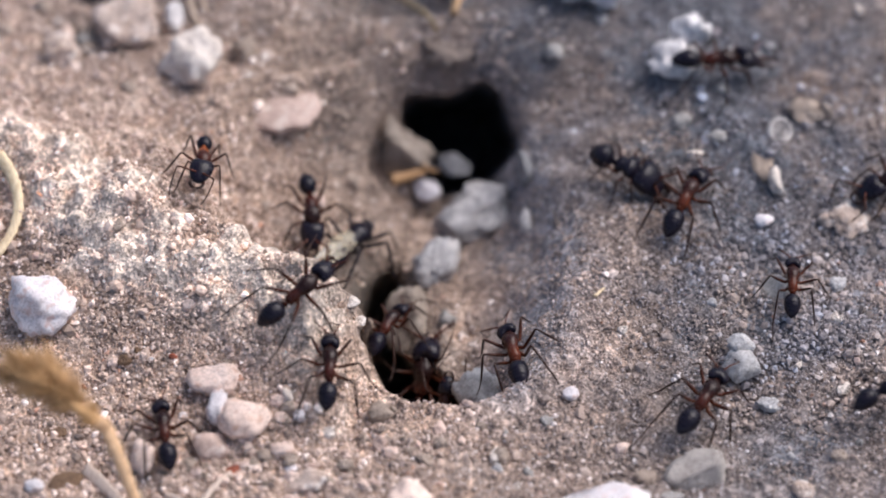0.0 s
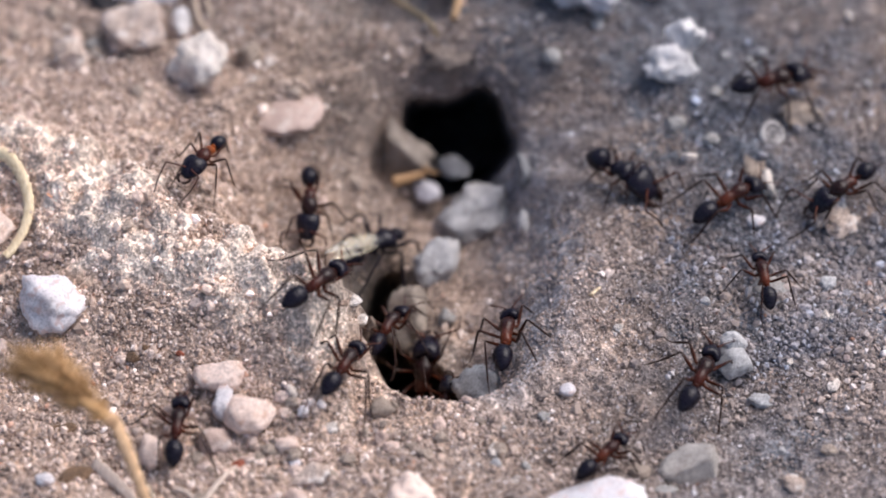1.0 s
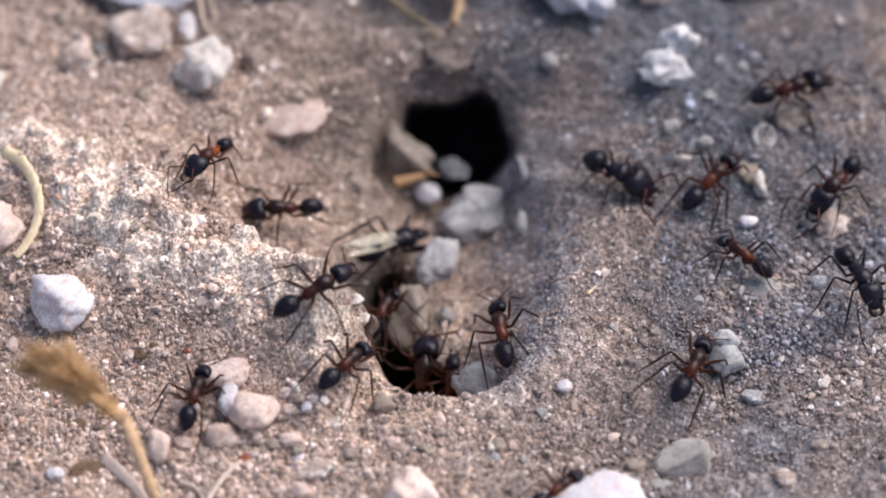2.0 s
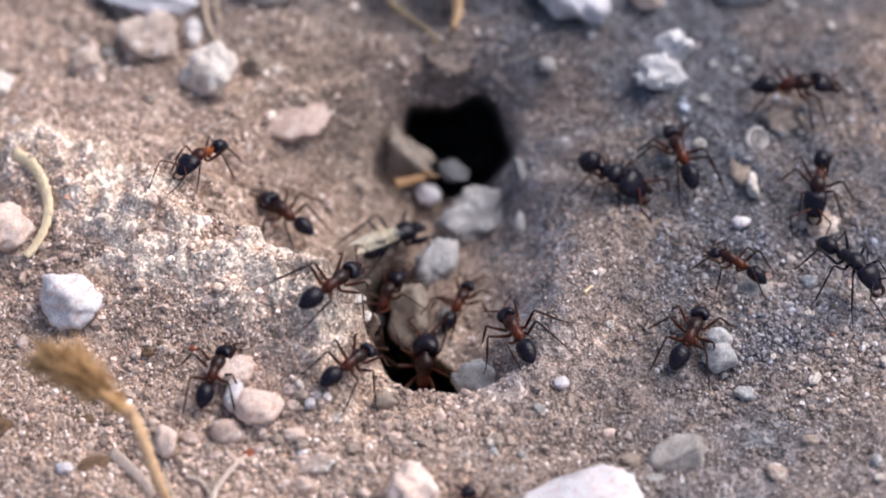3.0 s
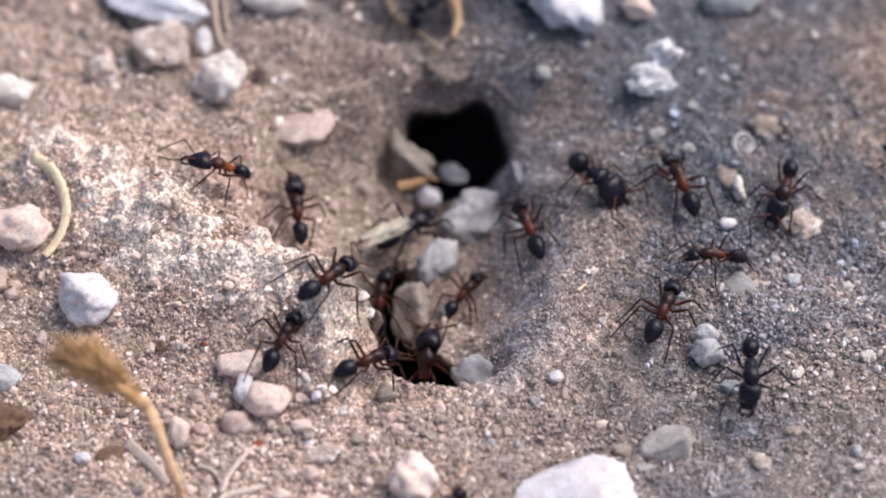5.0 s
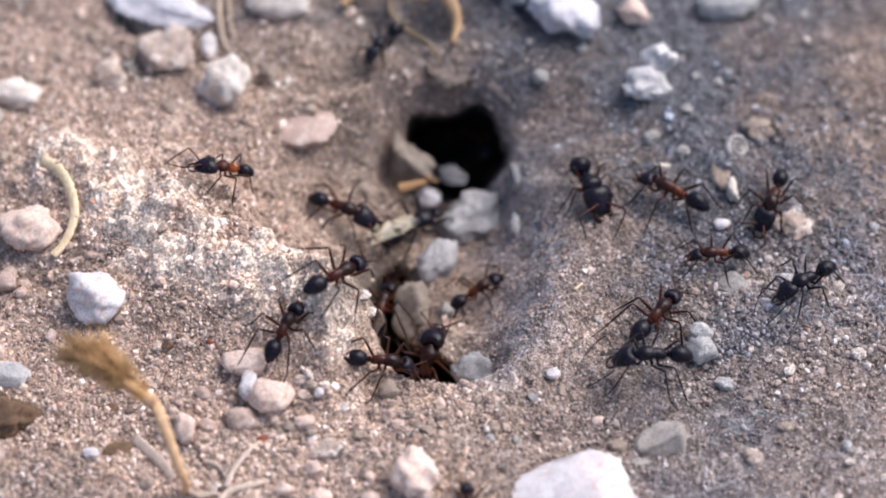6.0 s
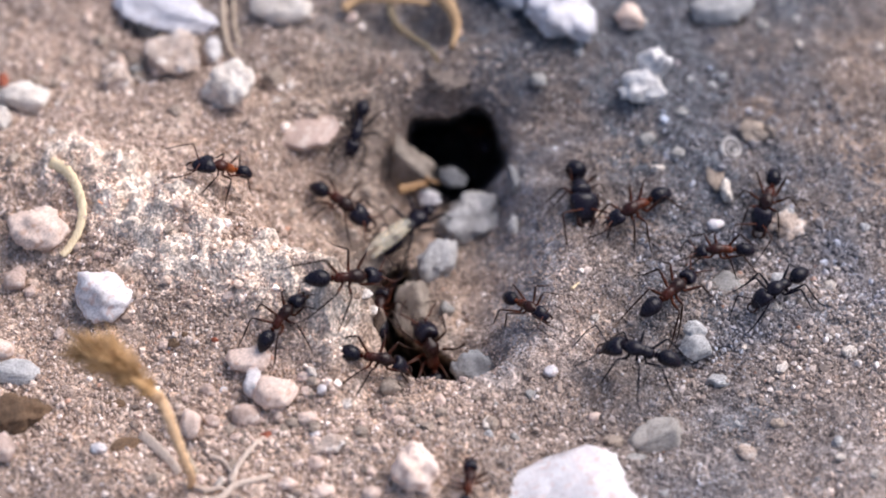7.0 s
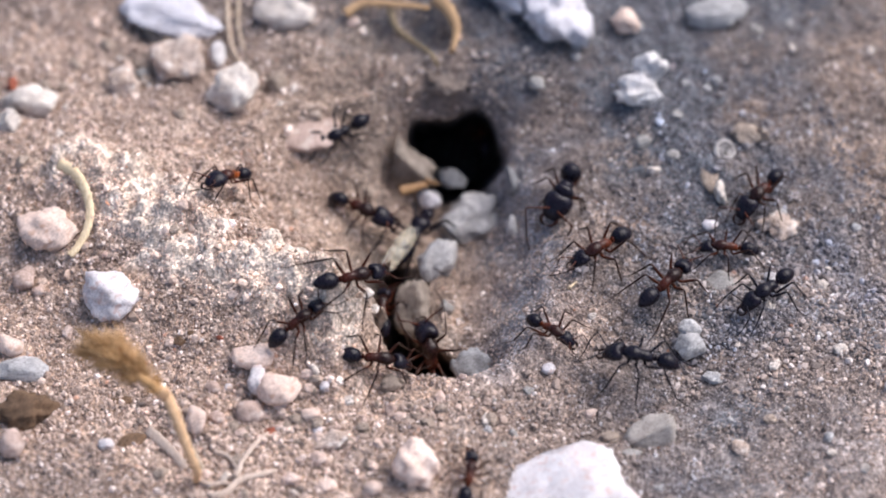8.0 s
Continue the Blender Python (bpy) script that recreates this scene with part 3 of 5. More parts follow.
def ant_mandible(side):
    """A broad curved jaw with a toothed tip."""
    return tube(bend([(0.195, 0.050 * side, -0.030), (0.232, 0.058 * side, -0.038), (0.264, 0.042 * side, -0.044), (0.276, 0.020 * side, -0.047), (0.272, 0.004 * side, -0.047)], 3),
                list(np.interp(np.arange(13), (0, 4, 9, 12), (0.022, 0.021, 0.014, 0.004))), 8, 0.55)


def ant_eye(side):
    co, faces = BALL[2]
    return [(0.088 + 0.020 * c[0], side * (0.088 + 0.012 * c[1]), 0.026 + 0.017 * c[2]) for c in co], faces


def ant_mesosoma(wide=1.16):
    """Thorax: a humped front part, a groove, and a sloping rear part."""
    rings = [(-0.112, 0.016, 0.018, 0.122), (-0.104, 0.034, 0.034, 0.125), (-0.085, 0.046, 0.048, 0.133), (-0.05, 0.050, 0.056, 0.143), (-0.012, 0.050, 0.058, 0.152), (0.012, 0.048, 0.056, 0.156),
             (0.03, 0.046, 0.053, 0.157), (0.05, 0.052, 0.058, 0.162), (0.085, 0.062, 0.066, 0.168), (0.13, 0.070, 0.069, 0.169), (0.17, 0.071, 0.064, 0.165), (0.205, 0.060, 0.053, 0.159),
             (0.23, 0.040, 0.038, 0.154), (0.25, 0.027, 0.027, 0.151), (0.27, 0.024, 0.024, 0.149)]
    return loft([(x, w * wide, h * (1 + 0.35 * (wide - 1)), z) for x, w, h, z in rings], 20)


def ant_petiole():
    """The waist: a thin stalk with an upright scale."""
    return loft([(-0.165, 0.014, 0.013, 0.113), (-0.15, 0.020, 0.018, 0.116), (-0.142, 0.034, 0.045, 0.138), (-0.132, 0.036, 0.050, 0.142), (-0.122, 0.028, 0.034, 0.132), (-0.112, 0.017, 0.016, 0.121), (-0.10, 0.014, 0.014, 0.122)])


def ant_gaster():
    """The egg-shaped abdomen behind the waist, its plates stepping in at their hind edges."""
    rings, plates = [], (0.30, 0.54, 0.74, 0.89)
    for i in range(49):
        s = i / 48
        u = 2.02 * (1 - s) ** 0.66 * max(s, 0.0005) ** 0.46 / 0.98 if 0 < i < 48 else 0.05
        step = 1.0
        for p in plates:
            step -= 0.030 * math.exp(-((s - p) / 0.016) ** 2) - 0.010 * math.exp(-((s - p + 0.05) / 0.03) ** 2)
        rings.append((-0.02 - 0.30 * s, max(0.104 * u * step, 0.006), max(0.100 * u * step, 0.006), 0.020 * math.sin(math.pi * s) - 0.030 * s * s))
    return loft(rings, 24)


def ant_wing(side):
    co, faces = [], []
    n = 14
    for top in (1, -1):
        for i in range(n + 1):
            s = i / n
            w = 0.145 * math.sin(math.pi * min(s * 0.93 + 0.07, 1) ** 0.8) ** 0.7
            for v in (0, 0.33, 0.66, 1):
                co.append((-0.64 * s, side * (0.01 + 0.02 * s + (v - 0.62) * w), 0.12 + 0.03 * math.sin(2.2 * s) + 0.012 * side + 0.004 * math.sin(9 * v + 3 * s) * s + 0.0025 * top))
    m = (n + 1) * 4
    for i in range(n):
        for v in range(3):
            a = i * 4 + v
            faces += [(a, a + 1, a + 5, a + 4), (m + a + 4, m + a + 5, m + a + 1, m + a)]
        for v in (0, 3):
            a = i * 4 + v
            faces.append((a, a + 4, m + a + 4, m + a))
    return co, faces


def make_ant(label, size, red=True, big_head=0.92, winged=False, seed=0, nod=10, droop=4, rise=STAND, stout=1.0):
    """An ant that is size millimetres long, its thorax and abdomen stout times thicker. Head, legs, antennae and wings have their own pivots; nod lowers the head, droop the abdomen; rise is how high the body stands."""
    rnd = random.Random(seed)
    ant = new("winged_ant" if winged else "ant")
    ant.empty_display_size = 0.002
    trunk = AMBER if red == 3 else RUSSET if red == 2 else RED if red else BLACK
    limb = LEG if red or stout > 1 else BLACK

    def piece(name, make, mat, parent, at=(0, 0, 0), key="", note=""):
        ob = new(name, shared((name, mat.name, key), make, mat))
        ob.parent = parent
        ob.location = at if parent is not ant else (at[0], at[1], at[2] + rise)
        return tagged(ob, note)

    head = piece("head", ant_head, BLACK, ant, NECK, note="broad dark head" if big_head > 1.2 else "dark shiny head")
    head.scale = (big_head,) * 3
    moving = [(head, "head", nod)]
    for side in (1, -1):
        piece("mandible", lambda s=side: ant_mandible(s), LEG, head, key=str(side))
        piece("eye", lambda s=side: ant_eye(s), BLACK, head, key=str(side))
    wide = (1.6 if winged else 1.4 if big_head > 1.05 else 1.16) * stout
    piece("mesosoma", lambda: ant_mesosoma(wide), trunk, ant, key=str(wide), note="reddish-brown thorax" if red else "black thorax")
    piece("petiole", ant_petiole, trunk, ant)
    gaster = piece("gaster", ant_gaster, BLACK, ant, WAIST, note="glossy black egg-shaped abdomen")
    gaster.scale = (0.5 + 0.5 * stout, stout, stout)
    gaster.rotation_euler = (0, radians(-droop), radians(rnd.uniform(-7, 7)))
    for side in (1, -1):
        for which in ("front", "middle", "rear"):
            x, y, z = COXA[which]
            kind = rnd.randrange(4)
            leg = piece("leg", lambda w=which, s=side, k=kind: ant_leg(w, s, k, rise), limb, ant, (x, y * side, z), which + str(side) + str(kind) + str(rise))
            moving.append((leg, which, side))
        kind = rnd.randrange(3)
        feeler = piece("antenna", lambda s=side, k=kind: ant_antenna(s, k), limb, head, (0.160, 0.030 * side, 0.032), str(side) + str(kind))
        moving.append((feeler, "antenna", side))
        if winged:
            piece("wing", lambda s=side: ant_wing(s), WING, ant, (0.0, 0.02 * side, 0.09 + 0.006 * side), str(side), "pale translucent folded wing")
    ant.scale = (size * 0.001 / stout ** 0.6, size * 0.001, size * 0.001)
    return tagged(ant, label, "ant", "ants at the nest"), moving


def stride(moving, rows, seed):
    """Key the limbs: they step as far as the ant walks, in two sets of three, the head turns a little and the feelers play."""
    rnd = random.Random(seed)
    ts = np.array([r[0] for r in rows])
    xy = np.array([r[1:3] for r in rows])
    turn = np.array([r[4] for r in rows])
    times = np.round(np.arange(0, 8.01, 0.2), 2)
    px, py, pt = np.interp(times, ts, xy[:, 0]), np.interp(times, ts, xy[:, 1]), np.interp(times, ts, turn)
    moved = np.r_[0, np.hypot(np.diff(px), np.diff(py)) + 0.04 * np.abs(np.diff(pt))]
    phase = np.cumsum(np.minimum(moved * 0.9, 2.4))
    busy = np.minimum(1, moved / 0.35)
    for limb, which, side in moving:
        at = tuple(limb.location)
        x0, y0, z0 = at
        base = rnd.uniform(-9, 9)
        if which == "head":
            p, q = rnd.uniform(0, 6), rnd.uniform(0.8, 1.6)
            walk(limb, [(t, pose(x0, y0, z0, 0, side + 3 * math.sin(1.3 * q * t + p), base + 7 * math.sin(q * t + p))) for t in times[::2]])
            continue
        if which == "antenna":
            p, q = rnd.uniform(0, 6), rnd.uniform(1.6, 3.0)
            walk(limb, [(t, pose(x0, y0, z0, 0, 8 * math.sin(q * t + p), base + 16 * math.sin(0.7 * q * t + p))) for t in times[::2]])
            continue
        start = 0 if (which == "middle") == (side > 0) else math.pi
        out = []
        for t, f, b in zip(times, phase, busy):
            swing = (3 + 15 * b) * math.sin(f + start)
            lift = 10 * b * max(0, math.cos(f + start))
            out.append((t, pose(x0, y0, z0, side * lift, 0, side * -swing + base)))
        walk(limb, out)


# ---- loose grains and gravel ----
def scatter(name, label, count, lo, hi, seed, level, where=None, sink=0.25):
    rs = np.random.RandomState(seed)
    co0, faces0 = BALL[level]
    tri = np.array(faces0)
    x, y = rs.uniform(-55, 55, count), rs.uniform(-45, 45, count)
    if where is not None:
        keep = rs.uniform(0, 1, count) < where(x, y)
        x, y = x[keep], y[keep]
    up, low = hollows(x, y)
    keep = (up < 0.8) & (low < 0.8)
    x, y = x[keep], y[keep]
    n = len(x)
    z = height(x, y) + 0.02
    size = lo * (hi / lo) ** (rs.uniform(0, 1, n) ** 2.2) / 2
    shape = rs.uniform(0.65, 1.25, (n, 1, 3)) * size[:, None, None]
    bumps = 1 + 0.34 * rs.uniform(-1, 1, (n, len(co0), 1))
    p = co0[None] * bumps * shape
    a, b = rs.uniform(0, 6.28, n), rs.uniform(-0.7, 0.7, n)
    ca, sa, cb, sb = np.cos(a)[:, None], np.sin(a)[:, None], np.cos(b)[:, None], np.sin(b)[:, None]
    q = np.stack([p[..., 0] * cb - p[..., 2] * sb, p[..., 1], p[..., 0] * sb + p[..., 2] * cb], -1)
    q = np.stack([q[..., 0] * ca - q[..., 1] * sa, q[..., 0] * sa + q[..., 1] * ca, q[..., 2]], -1)
    q += np.stack(settle(x, y, z + size * sink), -1)[:, None]
    corners = (tri[None] + (np.arange(n) * len(co0))[:, None, None]).reshape(-1)
    me = bpy.data.meshes.new(name)
    fill_mesh(me, q.reshape(-1, 3) * 0.001, corners, 3, smooth=level > 1)
    k = len(co0)
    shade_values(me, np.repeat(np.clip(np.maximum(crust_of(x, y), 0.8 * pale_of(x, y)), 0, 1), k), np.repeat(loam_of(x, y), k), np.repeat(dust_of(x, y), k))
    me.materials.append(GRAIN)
    return tagged(new(name, me), label, "gravel", kind="stuff")


def patches(x, y):
    """Loose crumbs lie thick on the right, in front and along the left-hand bank, and thin in the trough."""
    spot = np.exp(-((x - 40) / 10) ** 2 - ((y + 4) / 7) ** 2) + 0.8 * np.exp(-((x + 18) / 16) ** 2 - ((y + 24) / 8) ** 2)
    spot = spot + 0.5 * np.exp(-((x + 32) / 18) ** 2 - ((y - 2) / 12) ** 2) + 0.75 * np.exp(-((x + 40) / 15) ** 2 - ((y - 28) / 11) ** 2)
    return np.clip(0.10 + 0.9 * spot + 0.2 * rough(x, y, 9, 77), 0.02, 1)


def grit_of(x, y):
    """Coarse sand covers the left-hand bank and the front, and lies thinly elsewhere."""
    front = np.maximum(ease(-6, -16, x) * ease(40, 5, y + 0.3 * x), ease(-17, -24, y) * ease(36, 18, x))
    return np.clip((0.12 + 0.75 * np.maximum(np.maximum(front, ease(-22, -30, x)), 0.8 * np.exp(-((x - 38) / 15) ** 2 - ((y + 5) / 11) ** 2)) + 0.25 * rough(x, y, 7, 85)) * (1 - 0.7 * loam_of(x, y)) * (1 - 0.75 * np.clip(np.maximum(crust_of(x, y), 0.8 * pale_of(x, y)), 0, 1)), 0, 1)


scatter("sand", "fine sand grains strewn over the soil", 200000, 0.14, 0.42, 11, 0, lambda x, y: (1 - 0.6 * loam_of(x, y)) * (1 - 0.55 * pale_of(x, y)), 0.38)
scatter("grit", "coarse sand grains covering the bank and front", 80000, 0.32, 0.72, 14, 0, grit_of, 0.42)
scatter("gravel", "coarse pale soil crumbs and tiny stones", 9000, 0.45, 1.25, 12, 1, patches, 0.2)


def heaps(x, y):
    """Crumbs lie heaped on the far right, and in drifts among the pebbles in front of the pit."""
    right = ease(19, 33, x + 2.5 * rough(x, y, 6, 86)) * (0.3 * ease(26, 8, y) + 0.7 * ease(9, -1, y + 1.5 * rough(x, y, 5, 87))) * ease(-27, -15, y)
    front = 0.55 * ease(-4, -14, x) * ease(-12, -19, y) * ease(-48, -36, x)
    return np.clip(right * (0.62 + 0.5 * rough(x, y, 5, 81)) + front * (0.7 + 0.6 * rough(x, y, 5, 82)), 0, 1)


scatter("crumbs", "pale coarse crumbs heaped on the soil", 34000, 0.34, 0.95, 13, 1, heaps, 0.35)


def small_pebbles(count, seed):
    """Pea gravel, each stone its own thing, thickest before the lower hole and on the left-hand bank."""
    rs = np.random.RandomState(seed)
    kinds = []
    for k, mat in enumerate((PALE, PINK, TAN, CHALK, PINK, TAN, TAN, PINK, ASH, GREY)):
        kinds.append(pebble(0, 0, 0, 1, 0.9, 0.8, mat, "", 900 + k, 9, 0.35))
    named = ("small pale pink pebble on the soil", "small dull pink pebble on the soil", "small tan crumb of stone on the soil", "small whitish pebble on the soil",
             "small dull pink pebble on the soil", "small tan crumb of stone on the soil", "small tan crumb of stone on the soil", "small dull pink pebble on the soil",
             "small ash-grey pebble on the soil", "small grey pebble on the soil")
    made = 0
    used = set()
    while made < count:
        x, y = rs.uniform(-52, 52), rs.uniform(-40, 40)
        spot = 1.0 * math.exp(-((x + 12) / 16) ** 2 - ((y + 25) / 7) ** 2) + 0.2 * math.exp(-((x - 38) / 12) ** 2 - ((y + 6) / 9) ** 2)
        spot += 0.8 * math.exp(-((x + 36) / 11) ** 2 - ((y - 25) / 9) ** 2) + 0.05
        up, low = hollows(np.float64(x), np.float64(y))
        size = rs.uniform(0.8, 2.1) * rs.uniform(0.65, 1.0)
        if rs.uniform() > spot or up > 0 or low > 0:
            continue
        k = rs.randint(8)
        if x > 4:
            k = (3, 8, 9, 8)[rs.randint(4)]
        sx, sy, sz = (float(v) for v in settle(x, y, float(height(x, y)) + 0.12 * size))
        m = pose(sx * 0.001, sy * 0.001, sz * 0.001, rs.uniform(-25, 25), rs.uniform(-25, 25), rs.uniform(0, 360))
        if k in used:
            ob = copy_thing(kinds[k], m)
        else:
            ob = kinds[k]
            used.add(k)
            ob.matrix_world = m
        ob.scale = (size * rs.uniform(0.9, 1.35), size, size * rs.uniform(0.75, 1.0))
        tagged(ob, named[k], "pebble", "small pebbles round the nest")
        made += 1


small_pebbles(200, 21)


# ---- stones ----
pebble(-37.55, -7.05, 0.65, 7.6, 7.3, 5.8, WHITE, "white quartz pebble on sandy soil", 100, 12, 0.2, 20)
pebble(-21.08, -15.60, 0.23, 5.45, 3.84, 3.02, PALE, "pale pink rounded pebble on the soil", 101, 3, 0.1, 0)
pebble(-18.01, -20.48, 0.67, 5.07, 4.25, 3.34, PALE, "pale pink rounded pebble on the soil", 102, 2, 0.1, 20)
pebble(-20.50, -19.19, 0.81, 2.28, 3.97, 3.13, WHITE, "white quartz pebble on sandy soil", 103, 7, 0.2, 15)
pebble(-26.72, -24.70, 0.46, 2.66, 4.25, 3.34, PALE, "pale pink rounded pebble on the soil", 104, 4, 0.2, 0)
pebble(-21.12, -23.27, 0.29, 3.93, 3.29, 2.59, PINK, "dull pink stone half sunk in soil", 105, 4, 0.2, -20)
pebble(-12.40, -26.77, -0.63, 4.19, 2.60, 2.05, CRUST, "pale two-lobed stone standing on soil", 106, 5, 0.2, -10, 0, lobes=((0.45, 0.6, 0.8, 0.75), (-0.7, -0.5, -0.2, 0.6)))
pebble(-13.55, -29.29, -0.28, 2.16, 2.05, 1.62, PINK, "dull pink stone half sunk in soil", 107, 4, 0.2, 0)
pebble(-16.38, -32.01, -0.16, 2.28, 1.64, 1.29, PALE, "pale pink rounded pebble on the soil", 108, 4, 0.2, 0)
pebble(-12.44, -33.11, -0.28, 2.41, 1.78, 1.40, PALE, "pale pink rounded pebble on the soil", 109, 4, 0.2, 0)
pebble(-13.65, -25.23, -0.55, 1.27, 0.96, 0.75, WHITE, "white quartz pebble on sandy soil", 110, 5, 0.2, 0)
pebble(-18.82, -25.56, -0.52, 1.78, 1.10, 0.86, BRICK, "small red terracotta chip", 111, 6, 0.2, 15)
pebble(-36.64, -27.51, -0.15, 2.03, 1.37, 1.08, WHITE, "white quartz pebble on sandy soil", 112, 6, 0.2, -10)
pebble(-2.64, -31.90, 1.92, 5.71, 6.16, 4.85, PALE, "pale pink rounded pebble on the soil", 113, 8, 0.32, 0)
pebble(12.35, -35.02, 0.51, 23.0, 16.19, 11.77, WHITE, "large white quartz boulder on the soil", 114, 6, 0.2, 22, -4, cuts=((-0.55, 0.35, 0.8, 0.3), (1, 0, 0.05, 0.55), (0.05, 0.45, 0.85, 0.5)))
pebble(20.40, -27.97, -1.05, 2.79, 1.10, 0.43, GREY, "thin grey stone flake beside a white boulder", 115, 8, 0.2, -5)
pebble(22.9, -25.7, -0.5, 6.3, 4.6, 3.7, CLAY, "dusty grey wedge-shaped stone on soil", 116, 3, 0.12, 8, 0, cuts=((-0.45, 0.1, 0.9, 0.34), (0.1, -1, 0.25, 0.42), (0.95, -0.2, 0.2, 0.72)))
pebble(18.28, -25.75, -1.08, 2.28, 1.92, 1.51, TAN, "rough tan stone bedded in soil", 117, 5, 0.32, 0)
pebble(32.35, -26.81, -1.79, 2.28, 2.19, 1.73, CRUST, "pale crusted stone on the soil", 118, 5, 0.3, 0)
pebble(29.78, -17.07, -1.81, 2.79, 1.92, 1.51, ASH, "pale grey crumb of stone on soil", 119, 5, 0.32, 0)
pebble(11.68, -16.66, -0.72, 1.65, 1.51, 1.19, WHITE, "white quartz pebble on sandy soil", 120, 3, 0.1, 0)
pebble(27.1, -13.7, -0.6, 4.4, 4.0, 3.4, ASH, "pale two-lobed stone standing on soil", 121, 6, 0.12, 0, twin=(0.45, 1.75, 0.95, 0.74))
pebble(31.60, -4.00, -1.63, 4.44, 4.41, 2.21, GREY, "dusty grey stone half sunk in soil", 122, 7, 0.1, 0)
pebble(30.58, 4.41, -0.98, 1.97, 1.64, 1.29, WHITE, "white quartz pebble on sandy soil", 123, 3, 0.1, 0)
pebble(32.02, 8.63, -0.18, 1.59, 3.29, 2.59, CHALK, "rough chalky white stone on the soil", 124, 4, 0.32, 5)
pebble(38.8, 4.4, -1.3, 4.3, 4.2, 2.7, CRUST, "pale crusted stone on the soil", 125, 8, 0.34, 30, twin=(-1.5, 1.2, -0.1, 0.6))
pebble(22.85, 22.8, 1.5, 6.0, 5.6, 5.2, SNOW, "knobbly snow-white two-lobed limestone on soil", 126, 7, 0.36, 0, twin=(1.6, 2.3, 1.5, 0.84))
pebble(14.04, 34.23, 2.77, 9.51, 10.27, 8.09, LILAC, "rough chalky white stone on the soil", 127, 8, 0.32, 0)
pebble(8.11, 38.45, 2.04, 11.42, 8.22, 6.47, LILAC, "rough chalky white stone on the soil", 128, 7, 0.32, -25)
pebble(21.89, 34.28, 0.99, 3.68, 4.25, 3.34, PALE, "pale pink rounded pebble on the soil", 129, 5, 0.2, 0)
pebble(32.32, 37.38, -0.13, 8.63, 5.21, 4.10, ASH, "pale grey stone lying in the trough", 130, 6, 0.2, 0)
pebble(-24.86, 23.32, 1.39, 6.85, 8.36, 6.58, CHALK, "rough chalky white stone on the soil", 131, 11, 0.34, 0)
pebble(-30.85, 28.44, 0.51, 7.61, 7.40, 5.82, CRUST, "pale crusted stone on the soil", 132, 9, 0.3, 0)
pebble(-26.81, 29.77, 0.35, 2.54, 4.11, 3.23, SNOW, "rough chalky white stone on the soil", 133, 4, 0.32, 0)
pebble(-37.80, 25.94, -0.49, 4.19, 4.79, 3.77, CRUST, "pale crusted stone on the soil", 134, 5, 0.3, 0)
pebble(-32.44, 36.26, 0.27, 13.45, 6.39, 3.20, LILAC, "long white slab of stone tilted on soil", 135, 10, 0.2, -22)
pebble(-34.52, 33.98, -0.63, 3.93, 2.60, 2.05, DARK, "dark lump of stone by pale rocks", 136, 5, 0.2, 0)
pebble(-48.38, 23.9, -1.7, 7.8, 4.9, 3.9, CHALK, "long rough white stone on the soil", 137, 6, 0.2, 8)
pebble(-50.98, 20.93, -1.54, 2.79, 3.70, 2.91, CHALK, "rough chalky white stone on the soil", 138, 5, 0.32, 0)
pebble(-45.19, 3.09, -0.12, 7.36, 6.03, 4.74, PALE, "pale pink rounded pebble on the soil", 139, 6, 0.2, 0)
pebble(-47.19, -3.31, -1.57, 3.04, 3.42, 2.70, PINK, "dull pink stone half sunk in soil", 140, 2, 0.2, 0)
pebble(-46.80, -16.63, -1.2, 6.4, 3.9, 2.4, ASH, "smooth blue-grey stone bedded in soil", 141, 5, 0.1, 5)
pebble(30.8, 11.4, -0.75, 3.6, 5.6, 1.5, TAN, "flat tan stone bedded in soil", 189, 5, 0.2, 10)
pebble(35.6, 18.0, -0.6, 4.2, 3.0, 1.8, TAN, "rough tan stone bedded in soil", 190, 6, 0.3, -20, twin=(1.6, 0.6, 0, 0.6))
pebble(-48.31, -13.49, -0.44, 3.55, 3.01, 2.37, PALE, "pale pink rounded pebble on the soil", 142, 4, 0.2, 0)
pebble(-45.6, -22.4, -0.7, 8.0, 5.4, 3.2, BROWN, "dried brown scrap on the soil", 143, 9, 0.32, 10)
pebble(-35.56, -20.50, -1.51, 2.79, 1.52, 0.76, BROWN, "dried brown scrap on the soil", 144, 5, 0.1, 0)
pebble(-33.98, -26.61, -1.35, 3.81, 2.74, 1.37, BROWN, "dried brown scrap on the soil", 145, 6, 0.1, 20)
pebble(-46.61, -27.90, 0.58, 3.17, 3.84, 3.02, PINK, "dull pink stone half sunk in soil", 146, 4, 0.2, 0)
pebble(-41.96, -11.06, -1.29, 1.27, 1.92, 1.51, PALE, "pale pink rounded pebble on the soil", 147, 4, 0.2, 0)
pebble(-15.64, 19.37, -1.05, 7.9, 7.6, 2.0, PINK, "flat dull pink stone sunk in soil", 148, 5, 0.14, -10)
pebble(3.3, 8.5, -4.95, 9.0, 8.2, 6.7, ASH, "pale grey stone lying in the trough", 149, 6, 0.4, 0)
pebble(-0.45, 2.9, -5.1, 5.0, 6.9, 5.2, ASH, "pale grey stone lying in the trough", 150, 6, 0.26, -15)
pebble(-1.57, 12.94, -6.36, 2.92, 2.88, 2.26, LILAC, "pale grey stone lying in the trough", 151, 5, 0.2, 0)
pebble(1.05, 15.32, -5.50, 4.19, 2.74, 2.16, SHADED_GREY, "blue-grey pebble at the hole mouth", 152, 6, 0.2, -35)
